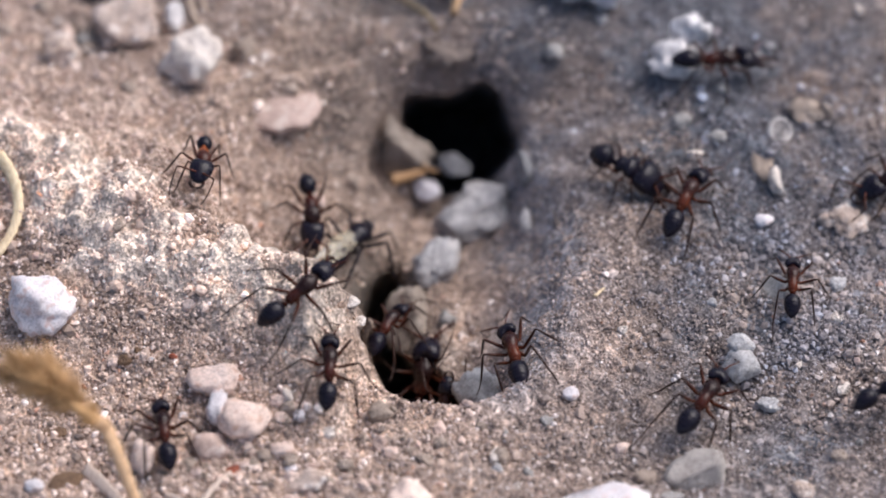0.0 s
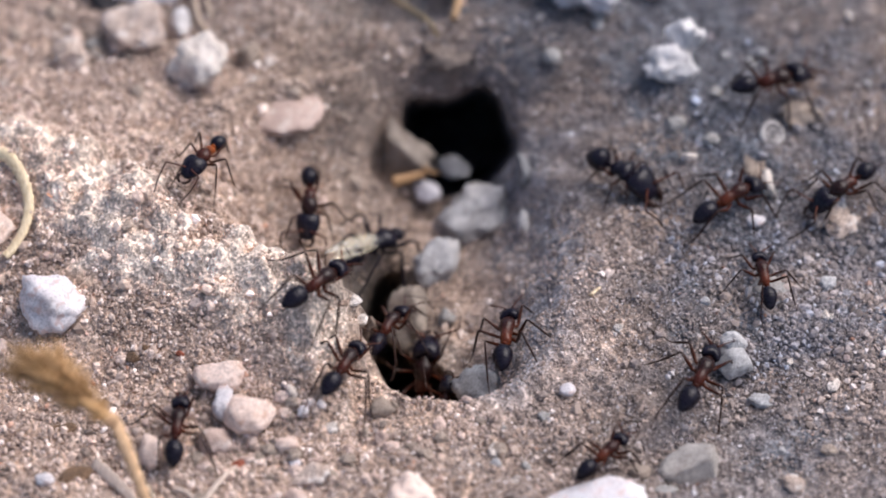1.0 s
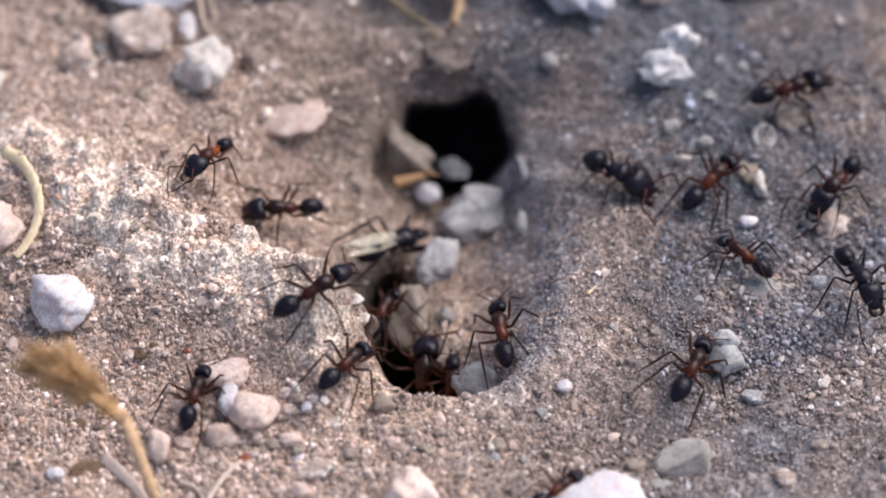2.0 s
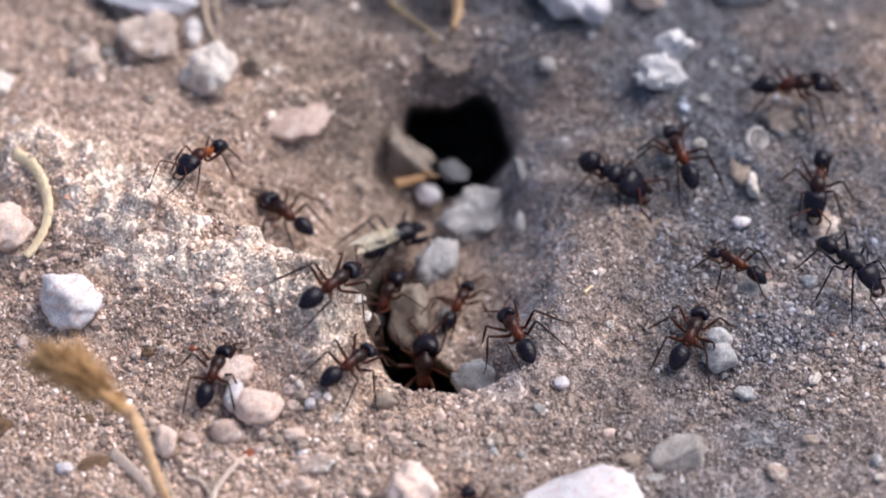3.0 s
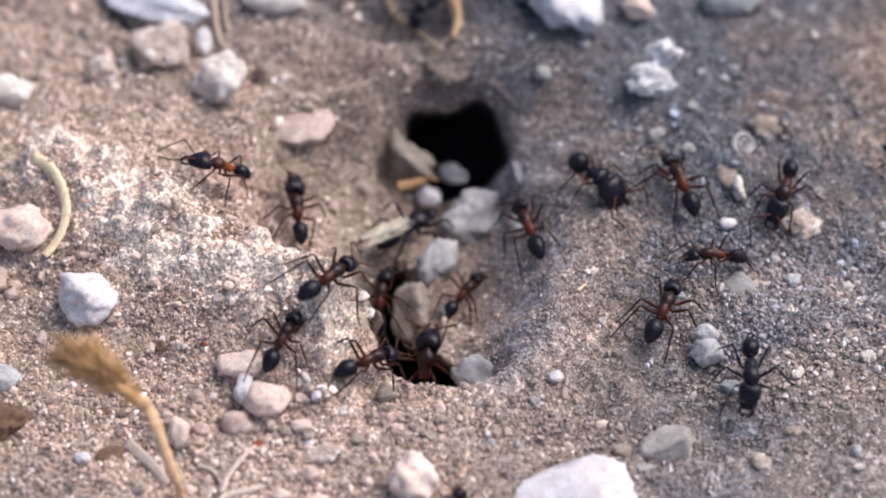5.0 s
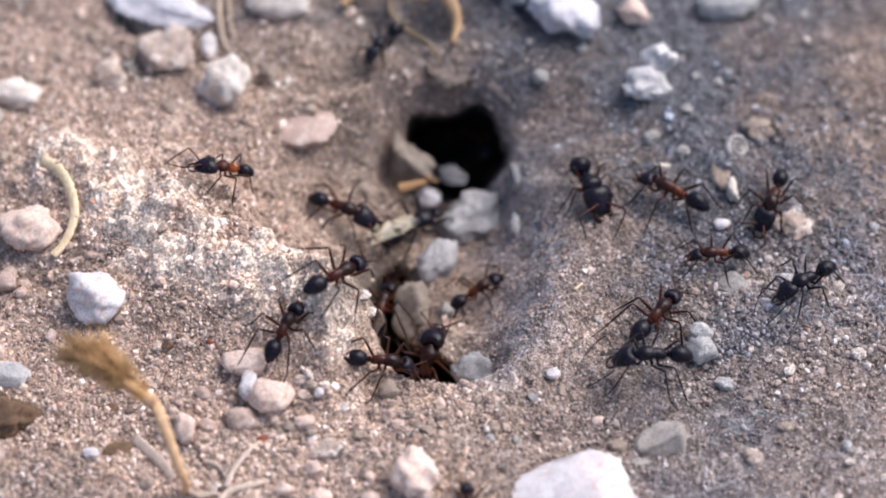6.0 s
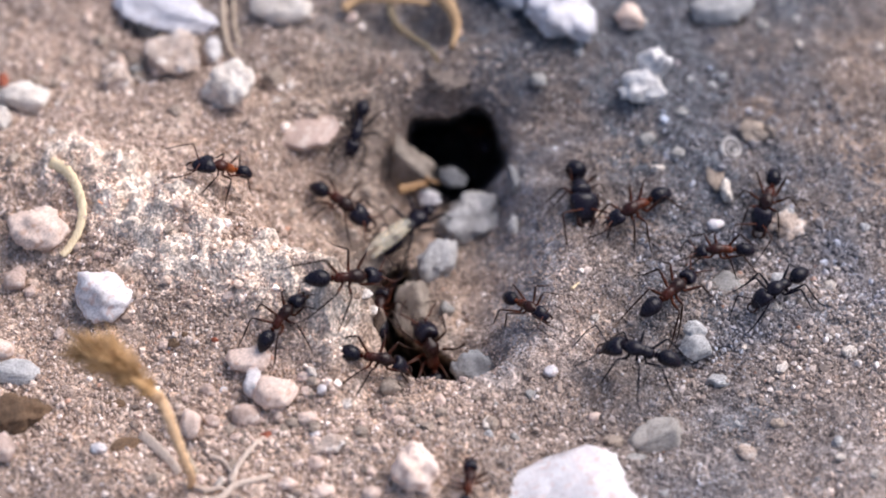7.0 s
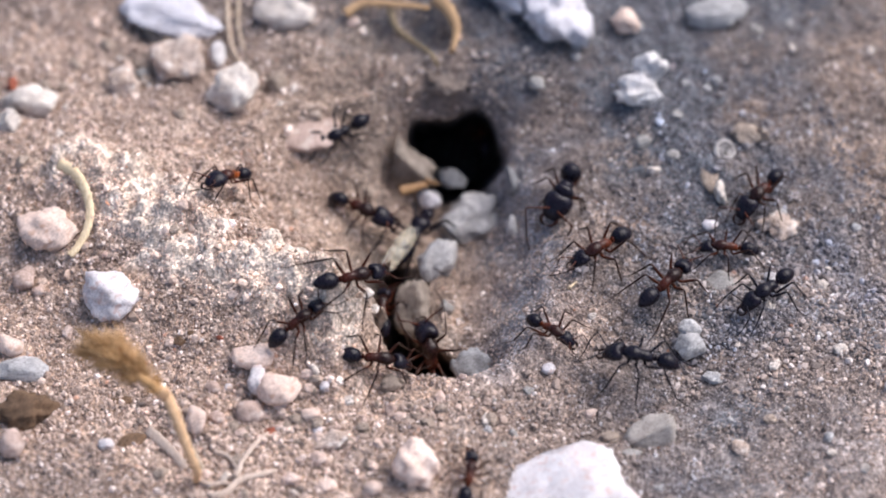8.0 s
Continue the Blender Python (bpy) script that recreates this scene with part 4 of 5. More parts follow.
pebble(-4.7, 17.6, -4.6, 6.8, 3.8, 10.2, SLAB, "dusty tan stone shard leaning in the hole mouth", 153, 0, 0.32, -12, -16, cuts=((0.85, -0.1, 0.5, 0.3), (-0.9, -0.1, 0.3, 0.22), (0, -1, 0.15, 0.4), (0.2, 1, 0.1, 0.4)))
pebble(-3.1, -1.6, -8.6, 6.2, 7.2, 5.6, SLAB, "dusty tan slab between the nest holes", 154, 9, 0.25, 24, 0, cuts=((0.5, -0.6, 0.6, 0.5), (-0.6, -0.2, 0.6, 0.45)))
pebble(-8.7, -7.6, 1.5, 1.9, 1.5, 0.9, CHALK, "pale chalky flake set in the lip", 191, 6, 0.3, 35)
pebble(-7.6, -9.4, 0.8, 1.3, 1.1, 0.8, CHALK, "pale chalky flake set in the lip", 192, 5, 0.3, 60)
pebble(3.7, -11.2, -8.0, 5.4, 5.6, 4.8, BLUISH, "blue-grey crusted stone on the pit side", 155, 10, 0.28, 25, 12)
pebble(7.81, 10.91, -0.55, 1.90, 4.25, 3.34, SHADED_GREY, "blue-grey pebble at the hole mouth", 156, 5, 0.2, 0)
pebble(-23.42, -7.20, 0.59, 1.52, 1.16, 0.92, PALE, "pale pink rounded pebble on the soil", 157, 3, 0.1, 0)
pebble(-30.31, -4.83, 0.28, 0.95, 1.16, 0.92, PALE, "pale pink rounded pebble on the soil", 158, 3, 0.1, 0)
pebble(7.99, 6.20, -3.28, 1.65, 2.88, 2.26, ASH, "pale grey stone lying in the trough", 159, 5, 0.2, 0)
pebble(0.38, -2.61, -7.45, 1.90, 2.33, 1.83, GREY, "dusty grey stone half sunk in soil", 160, 5, 0.2, 0)
pebble(0.3, 24.3, 1.0, 5.4, 3.6, 2.8, UMBER, "brown clod on the brow of the hole", 161, 7, 0.3, -8, twin=(-1.9, 0.2, 0.1, 0.62))
pebble(11.03, 24.14, 1.47, 2.03, 2.19, 1.73, GREY, "dusty grey stone half sunk in soil", 162, 4, 0.2, 0)
pebble(-18.75, 36.51, 0.97, 7.86, 5.48, 4.31, CHALK, "rough chalky white stone on the soil", 163, 5, 0.17, 0)
pebble(-19.49, 25.22, 0.78, 2.66, 3.56, 2.80, TAN, "rough tan stone bedded in soil", 164, 5, 0.32, 0)
pebble(-14.30, -23.20, -0.30, 2.66, 1.64, 1.29, PALE, "pale pink rounded pebble on the soil", 165, 4, 0.2, 0)
pebble(-5.78, -19.42, 0.01, 2.66, 2.47, 1.94, TAN, "rough tan stone bedded in soil", 166, 4, 0.32, 0)
pebble(-7.43, -33.84, 0.51, 2.16, 1.78, 1.40, PALE, "pale pink rounded pebble on the soil", 167, 4, 0.2, 0)
pebble(-25.31, -19.86, -0.12, 1.90, 1.78, 1.40, PINK, "dull pink stone half sunk in soil", 168, 4, 0.2, 0)
pebble(-14.69, -19.69, -0.35, 1.40, 1.23, 0.97, PALE, "pale pink rounded pebble on the soil", 169, 3, 0.1, 0)
pebble(-12.96, -19.77, -0.05, 1.27, 1.51, 1.19, WHITE, "white quartz pebble on sandy soil", 170, 5, 0.2, 0)
pebble(-23.61, -19.65, -0.40, 0.89, 1.10, 0.86, WHITE, "white quartz pebble on sandy soil", 171, 5, 0.2, 0)
pebble(-24.63, -24.07, 0.13, 1.90, 1.78, 1.40, PINK, "dull pink stone half sunk in soil", 172, 4, 0.2, 0)
pebble(42.74, -3.86, -1.69, 1.78, 1.51, 1.19, CHALK, "rough chalky white stone on the soil", 173, 4, 0.32, 0)
pebble(44.21, -13.68, -1.20, 1.90, 1.64, 1.29, CHALK, "rough chalky white stone on the soil", 174, 4, 0.32, 0)
pebble(-45.74, -4.53, -1.88, 1.65, 1.51, 1.19, PINK, "dull pink stone half sunk in soil", 175, 4, 0.2, 0)
pebble(35.86, -23.31, -1.16, 1.78, 1.37, 1.08, TAN, "rough tan stone bedded in soil", 176, 4, 0.32, 0)
pebble(-29.50, 37.22, -0.35, 1.90, 2.05, 1.62, CHALK, "rough chalky white stone on the soil", 177, 4, 0.32, 0)
pebble(-40.03, 32.79, -1.03, 2.16, 2.05, 1.62, TAN, "rough tan stone bedded in soil", 178, 4, 0.32, 0)
pebble(-35.77, 27.91, -1.16, 2.16, 1.92, 1.51, GREY, "dusty grey stone half sunk in soil", 179, 4, 0.2, 0)
pebble(-29.36, -12.80, -0.71, 1.52, 1.23, 0.97, BROWN, "dried brown scrap on the soil", 180, 5, 0.2, 0)
pebble(-51.09, 26.99, -1.92, 1.27, 2.33, 1.83, BRICK, "small red terracotta chip", 181, 5, 0.2, 0)
pebble(-28.27, -11.75, -0.43, 0.89, 0.82, 0.65, BROWN, "dried brown scrap on the soil", 182, 5, 0.2, 0)
pebble(-24.82, -12.50, -0.49, 0.89, 0.75, 0.59, BRICK, "small red terracotta chip", 183, 5, 0.2, 0)
pebble(-19.92, -9.66, -0.04, 1.14, 0.96, 0.75, BROWN, "dried brown scrap on the soil", 184, 4, 0.2, 0)
pebble(23.19, 16.60, -0.43, 2.54, 2.05, 1.62, GREY, "dusty grey stone half sunk in soil", 185, 4, 0.2, 0)
pebble(-8.77, -25.04, -0.39, 1.65, 1.37, 1.08, TAN, "rough tan stone bedded in soil", 186, 4, 0.32, 0)
pebble(5.24, -24.22, 0.03, 1.90, 1.51, 1.19, TAN, "rough tan stone bedded in soil", 187, 4, 0.32, 0)
pebble(16.29, -22.70, -0.95, 1.65, 1.23, 0.97, PALE, "pale pink rounded pebble on the soil", 188, 4, 0.2, 0)

# ---- dry plants ----
straw("curled_straw", [(-44.30, 12.26, 0.56), (-42.36, 10.31, 1.32), (-41.13, 8.31, 0.68), (-40.43, 5.77, 0.19), (-40.62, 2.71, 0.04), (-41.62, 0.18, -0.12), (-42.32, -0.74, -0.20)], 1.35, CREAM, "short curled cream straw lying on soil", 0.55, 0.8)
straw("straw", [(-6.44, 37.40, 0.63), (-5.63, 34.99, -0.44), (-3.61, 33.21, -0.98), (-1.58, 27.97, 2.65), (-0.53, 26.23, 2.11)], 1.0, OLIVE, "bent dry straw on the far bank")
straw("straw", [(-0.94, 38.47, 1.25), (0.74, 35.81, 1.61), (1.60, 32.61, 1.59), (1.05, 27.83, 3.00)], 1.9, TAWNY, "bent brown straw on the far bank")
straw("straw", [(-11.65, 36.08, 0.84), (-9.65, 37.40, 1.20), (-5.63, 37.18, 1.24), (-1.61, 37.02, 0.83)], 1.2, TAWNY, "arched dry straw on the far bank")
straw("root", [(-26.03, 39.53, -0.32), (-25.65, 33.97, 0.15), (-24.65, 29.29, 0.76), (-22.71, 26.38, 0.50)], 0.8, ROOT, "thin brown root over the soil", 0.8)
straw("root", [(-24.66, 39.30, -0.09), (-24.49, 34.95, 0.09), (-23.61, 30.09, 0.88)], 0.55, DULL, "thin pale root over the soil", 0.8)
straw("root", [(-24.91, -34.81, 0.22), (-23.29, -34.52, 0.43), (-21.85, -32.91, 0.56), (-19.78, -32.04, 0.39), (-17.96, -31.17, -0.08)], 1.0, RIND, "short pale root on the soil", 0.5)
straw("root", [(-22.36, -32.33, 0.28), (-21.64, -30.29, 0.55), (-20.33, -28.05, 0.58), (-19.09, -25.99, -0.15)], 1.0, RIND, "thin pinkish root on the soil", 0.7)
straw("root", [(-32.31, -24.74, -1.31), (-30.30, -27.24, -0.51), (-28.69, -29.16, -0.47), (-27.91, -30.54, -0.63)], 1.3, RIND, "crumpled pale dry leaf scrap on soil", 0.2, 0.6, "leaf scrap")
straw("root", [(-26.6, -32.0, -0.3), (-25.0, -33.2, 0.1), (-23.4, -33.0, 0.2), (-21.9, -33.9, 0.1)], 0.7, RIND, "thin pinkish root on the soil", 0.6)
straw("root", [(-24.7, -28.6, -0.1), (-23.3, -29.4, 0.2), (-22.3, -31.0, 0.3), (-21.5, -32.6, 0.2)], 0.6, RIND, "thin pinkish root on the soil", 0.6)
straw("root", [(-27.2, -28.0, -0.5), (-26.2, -30.2, -0.2), (-25.4, -32.2, -0.1), (-24.9, -33.8, 0.0)], 0.6, DULL, "thin brown root at a stalk foot", 0.6)
straw("husk_flake", [(-4.98, 12.79, -4.74), (-3.87, 12.96, -4.54), (-2.75, 13.38, -4.52), (-1.84, 13.68, -4.66)], 1.2, HUSK, "orange dry husk at the hole mouth", 0.4, 0.5, "husk")
straw("husk_flake", [(-3.02, 15.57, -4.13), (-2.36, 14.55, -4.16), (-1.57, 13.76, -4.26), (-0.52, 13.50, -4.36)], 0.9, HUSK, "thin orange-brown husk strip by the hole", 0.4, 0.5, "husk")
straw("straw_fleck", [(14.16, -5.81, 0.11), (14.60, -5.25, 0.01), (15.04, -4.76, -0.02)], 0.6, CREAM, "tiny pale straw fleck on grey soil", 0.5)
STEM = [(-29.9, -30.2, 12.9), (-29.36, -29.0, 10.43), (-28.51, -30.13, 8.91), (-27.65, -31.46, 6.55), (-26.9, -32.53, 4.27), (-26.34, -32.81, 2.02), (-26.62, -32.18, -0.6)]
HEAD = [(-36.6, -24.88, 13.04), (-35.33, -26.21, 14.03), (-33.68, -27.69, 14.31), (-31.73, -29.42, 14.03), (-29.9, -30.26, 12.98)]

def dry_grass(stem, spike):
    """A dry grass stalk with a fuzzy flower spike; the stalk ends on the soil."""
    grass = new("dry_grass")
    grass.location = Vector(stem[-1]) * 0.001
    base = np.array(stem[-1])
    line = bend(stem)
    n = len(line)
    co, faces = tube([(p - base) * 0.001 for p in line], [0.00056 * (1 + 0.10 * math.sin(i * 1.7)) * (0.8 + 0.45 * (1 - i / n)) for i in range(n)], 10, 0.7)
    link("stalk", co, faces, GOLD, grass)
    line = bend(spike, 8)
    n = len(line)
    pieces = [tube([(p - base) * 0.001 for p in line], [0.00062 * (0.30 + 0.80 * i / n) for i in range(n)], 9)]
    rnd = random.Random(5)
    tufts = [(rnd.randrange(n - 1), Vector((rnd.gauss(0, 1), rnd.gauss(0, 1), rnd.gauss(0, 1)))) for _ in range(26)]
    for _ in range(2300):
        k, lean = rnd.choice(tufts)
        along = Vector(line[k + 1] - line[k]).normalized()
        out = lean + Vector((rnd.gauss(0, 0.45), rnd.gauss(0, 0.45), rnd.gauss(0, 0.45)))
        out = (out - along * out.dot(along)).normalized()
        p = Vector(line[k] - base) + along * rnd.uniform(0, 0.6)
        size = rnd.uniform(0.5, 3.3) * (0.25 + 1.05 * math.sin(math.pi * min(0.95, 0.28 + 0.68 * k / n)))
        tip = p + (out * rnd.uniform(0.4, 0.9) - along * rnd.uniform(0.0, 1.0)) * size
        mid = (p + tip) / 2 + out * 0.2
        pieces.append(tube([v * 0.001 for v in (p, mid, tip)], [0.00008, 0.00006, 0.00002], 4))
    co, faces = join(*pieces)
    link("flower_spike", co, faces, FLUFF, grass, label="fuzzy brown flower spike")
    return tagged(grass, "dry yellow grass stalk with fuzzy brown spike", "grass")


dry_grass(STEM, HEAD)


def snail_shell(x, y, z, size):
    """A flat coiled shell, size millimetres across."""
    co, faces, sides, steps = [], [], 10, 90
    for i in range(steps + 1):
        s = i / steps
        a, r = 2 * math.pi * 2.6 * s, size * 0.5 * (0.05 + 0.72 * s ** 1.35)
        w = size * 0.5 * (0.05 + 0.15 * s ** 1.2)
        for k in range(sides):
            b = 2 * math.pi * k / sides
            co.append(((r + w * math.cos(b)) * math.cos(a) * 0.001, (r + w * math.cos(b)) * math.sin(a) * 0.001, (w * math.sin(b) - size * 0.10 * s) * 0.001))
    for i in range(steps):
        for k in range(sides):
            j = (k + 1) % sides
            faces.append((i * sides + k, (i + 1) * sides + k, (i + 1) * sides + j, i * sides + j))
    faces.append(tuple(steps * sides + k for k in range(sides))[::-1])
    ob = link("snail_shell", co, faces, SHELL)
    x, y, z = (float(v) for v in settle(x, y, z))
    ob.matrix_world = pose(x * 0.001, y * 0.001, z * 0.001, 38, 6, 40)
    return tagged(ob, "small empty coiled grey snail shell", "snail shell")


SHELL = stone("shell", (0.50, 0.47, 0.455), (0.16, 0.145, 0.15), None, 0.35, 0.2)
snail_shell(33.0, 15.0, -0.1, 3.7)


# ---- ants ----
ANTS = {}
ANTS["ridge"] = make_ant("reddish ant standing on the bank crest", 7.5, red=3, big_head=1.42, winged=False, seed=1, nod=14, droop=0, rise=0.25)
ANTS["slope"] = make_ant("dark ant with reddish-brown thorax on the soil", 8.6, red=True, big_head=1.3, winged=False, seed=2, nod=6, droop=6, rise=0.14)
ANTS["lip"] = make_ant("reddish ant on the lip of the pit", 9.89, red=True, big_head=0.92, winged=False, seed=3, nod=10, droop=2, rise=0.14)
ANTS["rim"] = make_ant("dark ant with reddish-brown thorax on the soil", 9.18, red=True, big_head=0.92, winged=False, seed=4, nod=17, droop=7)
ANTS["pebble_field"] = make_ant("dark ant with reddish-brown thorax on the soil", 8.91, red=True, big_head=0.92, winged=False, seed=5, nod=7, droop=12)
ANTS["pit_side"] = make_ant("reddish ant in the mouth of the lower hole", 8.86, red=True, big_head=0.92, winged=False, seed=6, nod=14, droop=4)
ANTS["pit"] = make_ant("dark-headed ant climbing out of the lower hole", 9.89, red=True, big_head=1.3, winged=False, seed=7, nod=50, droop=0)
ANTS["trough"] = make_ant("dark ant with reddish-brown thorax on the soil", 9.89, red=2, big_head=0.92, winged=False, seed=8, nod=11, droop=1)
ANTS["trough_back"] = make_ant("dark ant with reddish-brown thorax on the soil", 7.87, red=2, big_head=0.92, winged=False, seed=9, nod=18, droop=6)
ANTS["large"] = make_ant("large black ant standing on the slope", 8.5, red=False, big_head=1.85, winged=False, seed=10, nod=12, droop=-8, rise=0.19, stout=1.45)
ANTS["russet"] = make_ant("dark ant with reddish-brown thorax on the soil", 9.89, red=2, big_head=0.92, winged=False, seed=11, nod=15, droop=3, rise=0.15)
ANTS["swell"] = make_ant("dark ant with reddish-brown thorax on the soil", 8.06, red=2, big_head=0.92, winged=False, seed=12, nod=22, droop=8, rise=0.14)
ANTS["right_slope"] = make_ant("dark ant with reddish-brown thorax on the soil", 9.89, red=True, big_head=0.92, winged=False, seed=13, nod=12, droop=0, rise=0.17)
ANTS["far_right"] = make_ant("dark ant walking off over the soil", 9.48, red=True, big_head=1.25, winged=False, seed=14, nod=14, droop=-6, rise=0.30)
ANTS["shell_side"] = make_ant("dark ant with reddish-brown thorax on the soil", 8.71, red=True, big_head=1.32, winged=False, seed=15, nod=22, droop=0, rise=0.15)
ANTS["wanderer"] = make_ant("black ant walking on the soil", 9.4, red=False, big_head=1.2, winged=False, seed=16, nod=24, droop=6, rise=0.34)
ANTS["late"] = make_ant("black ant walking on the soil", 8.9, red=False, big_head=1.12, winged=False, seed=17, nod=22, droop=-4, rise=0.16)
ANTS["front"] = make_ant("dark ant with reddish-brown thorax on the soil", 7.75, red=2, big_head=0.92, winged=False, seed=18, nod=13, droop=12)
ANTS["far_bank"] = make_ant("black ant walking on the soil", 8.45, red=False, big_head=0.92, winged=False, seed=19, nod=20, droop=4)
ANTS["winged"] = make_ant("small winged ant with pale folded wings", 10.8, red=False, big_head=0.66, winged=True, seed=20, nod=8, droop=0)


def route(rows):
    return [(t, pose(*(float(v) * 0.001 for v in settle(x, y, z)), roll, pitch, turn)) for t, x, y, z, turn, pitch, roll in rows]


def motions():
    rows = [(0, -23.24, 6.91, 1.93, -87, -18, -12), (0.5, -23.15, 6.90, 1.98, -91, -19, -11), (1, -23.31, 7.26, 2.38, -115, -17, -4), (1.5, -23.15, 7.18, 2.36, -124, -19, -2), (2.8, -24.12, 7.88, 2.15, -120, -16, 13), (3, -24.34, 7.96, 1.81, -129, -18, 12), (3.5, -24.24, 7.85, 1.77, -131, -32, 5), (4, -24.58, 8.43, 1.54, -153, -32, -8), (4.5, -24.70, 7.42, 1.78, -169, -32, 1), (4.7, -24.75, 7.49, 1.81, -170, -32, 2), (5.8, -24.70, 7.51, 1.66, -156, -32, -2), (6.5, -25.09, 7.63, 1.73, -162, -32, -1), (7, -25.51, 7.96, 1.66, -163, -32, -2), (7.5, -25.57, 7.30, 1.73, -156, -32, 0), (8, -25.01, 6.51, 1.40, -133, -32, 2)]
    ant, limbs = ANTS["ridge"]
    walk(ant, route(rows))
    stride(limbs, rows, 97)
    rows = [(0, -12.79, 8.03, -4.63, -84, 13, -1), (0.5, -12.86, 7.93, -4.63, -86, 12, -2), (1, -13.22, 9.10, -4.48, -91, 12, -2), (1.2, -14.33, 8.97, -4.57, -111, 10, -10), (1.5, -15.82, 8.44, -4.73, -140, 5, -15), (2.8, -15.64, 8.22, -5.54, -222, 2, -9), (3, -15.73, 7.55, -5.77, -229, 8, -7), (3.5, -14.65, 7.91, -5.75, -236, 0, -5), (4, -16.27, 8.63, -5.39, -232, -15, 3), (4.5, -17.91, 8.02, -4.77, -229, -22, 22), (4.7, -17.67, 7.93, -4.97, -231, -19, 22), (5.25, -15.12, 8.83, -5.29, -305, -6, 18), (5.8, -11.78, 9.87, -5.50, -380, 6, 15), (6, -11.53, 9.72, -5.56, -383, 7, 15), (6.5, -11.28, 10.76, -5.24, -374, 6, 17), (7, -12.10, 10.60, -5.25, -394, 13, 13), (7.5, -11.74, 10.53, -5.28, -392, 11, 13), (8, -9.87, 10.08, -5.57, -386, 9, 17)]
    ant, limbs = ANTS["slope"]
    walk(ant, route(rows))
    stride(limbs, rows, 98)
    rows = [(0, -13.45, -9.04, 3.40, 38, -17, 22), (0.5, -13.34, -9.21, 3.27, 28, -16, 22), (1, -12.81, -9.35, 3.63, 50, 12, 17), (1.5, -12.87, -9.48, 3.42, 24, -15, 22), (2.8, -12.27, -9.20, 3.44, 55, 12, 18), (3, -12.18, -9.28, 3.32, 52, 12, 22), (3.5, -12.24, -9.22, 3.40, 51, 12, 22), (4, -12.62, -9.22, 3.79, 49, 12, 22), (4.5, -12.93, -9.43, 3.50, 51, 12, 19), (4.7, -12.95, -9.37, 3.72, 53, 12, 19), (5.8, -12.65, -8.73, 4.14, 45, 13, 22), (6, -12.40, -8.78, 4.12, 44, 13, 22), (6.5, -11.91, -8.53, 3.73, 30, 13, 22), (7, -11.55, -8.22, 3.48, 15, 13, 22), (7.5, -11.32, -8.30, 3.16, 19, 13, 22), (8, -11.23, -8.14, 3.16, 26, 13, 22)]
    ant, limbs = ANTS["lip"]
    walk(ant, route(rows))
    stride(limbs, rows, 99)
    rows = [(0, -10.71, -16.05, 0.21, 90, -6, 10), (0.5, -10.47, -16.12, 0.09, 86, -9, 13), (1, -9.88, -16.18, -0.04, 67, 12, 13), (1.5, -10.00, -16.14, 0.01, 61, 13, 12), (2.8, -9.70, -16.47, -0.19, 51, 13, 10), (3, -9.80, -16.43, -0.20, 51, 13, 11), (3.5, -9.70, -16.55, -0.28, 48, 13, 11), (4, -9.36, -16.44, -0.20, 42, 13, 12), (4.5, -8.94, -16.41, -0.30, 38, 14, 10), (4.7, -8.88, -16.52, -0.37, 44, 14, 10), (5.8, -7.10, -16.13, -0.77, 4, 17, 3), (6, -7.24, -16.30, -0.81, 4, 16, 5), (6.5, -7.54, -16.16, -0.74, 0, 16, 7), (7, -8.11, -16.19, -0.54, -4, 15, 10), (7.5, -8.25, -16.31, -0.51, -3, 16, 11), (8, -8.28, -16.59, -0.59, 3, 16, 10)]
    ant, limbs = ANTS["rim"]
    walk(ant, route(rows))
    stride(limbs, rows, 100)
    rows = [(0, -24.83, -23.03, -0.27, 98, 3, -5), (0.5, -24.89, -23.25, -0.31, 93, 2, -4), (1, -24.47, -23.27, -0.13, 85, 1, -1), (1.5, -24.15, -21.97, -0.37, 81, 3, 0), (2.8, -22.52, -17.32, -0.57, 69, 0, -5), (3, -22.38, -17.38, -0.54, 70, 1, -4), (3.5, -22.52, -17.22, -0.53, 68, 0, -5), (4, -20.95, -14.55, -0.40, 69, 0, -3), (4.5, -16.59, -14.65, -0.49, 63, 0, 2), (4.7, -16.68, -14.36, -0.42, 64, -1, 4), (5.8, -16.79, -12.71, 0.09, 65, -8, -1), (6, -16.80, -12.80, 0.04, 63, -7, 0), (6.5, -17.01, -12.09, 0.12, 50, -13, -4), (7, -17.27, -11.79, 0.00, 51, -13, -6), (7.5, -16.51, -12.38, 0.27, 41, -12, 2), (8, -16.07, -12.31, 0.36, 35, -13, 6)]
    ant, limbs = ANTS["pebble_field"]
    walk(ant, route(rows))
    stride(limbs, rows, 101)
    rows = [(0, -4.71, -6.02, -7.07, 64, 12, -22), (0.5, -4.71, -6.33, -6.98, 63, 12, -22), (1, -4.82, -6.41, -7.04, 63, 12, -22), (1.5, -5.22, -3.48, -9.67, 67, 12, -22), (2.8, -5.49, -1.95, -9.32, 69, -10, -22), (3, -5.01, -1.79, -7.86, 65, -19, -22), (3.5, -5.28, -1.85, -8.67, 62, -14, -22), (4, -5.71, -1.55, -9.00, 75, -9, -22), (4.5, -5.53, -1.45, -8.45, 76, -19, -22), (4.7, -5.80, -1.23, -8.43, 82, -19, -22), (5.8, -5.95, -1.70, -9.81, 75, -1, -19), (6.5, -6.30, -1.91, -10.71, 86, 5, -18), (8, -6.51, -1.97, -10.99, 90, 6, -11)]
    ant, limbs = ANTS["pit_side"]
    walk(ant, route(rows))
    stride(limbs, rows, 102)
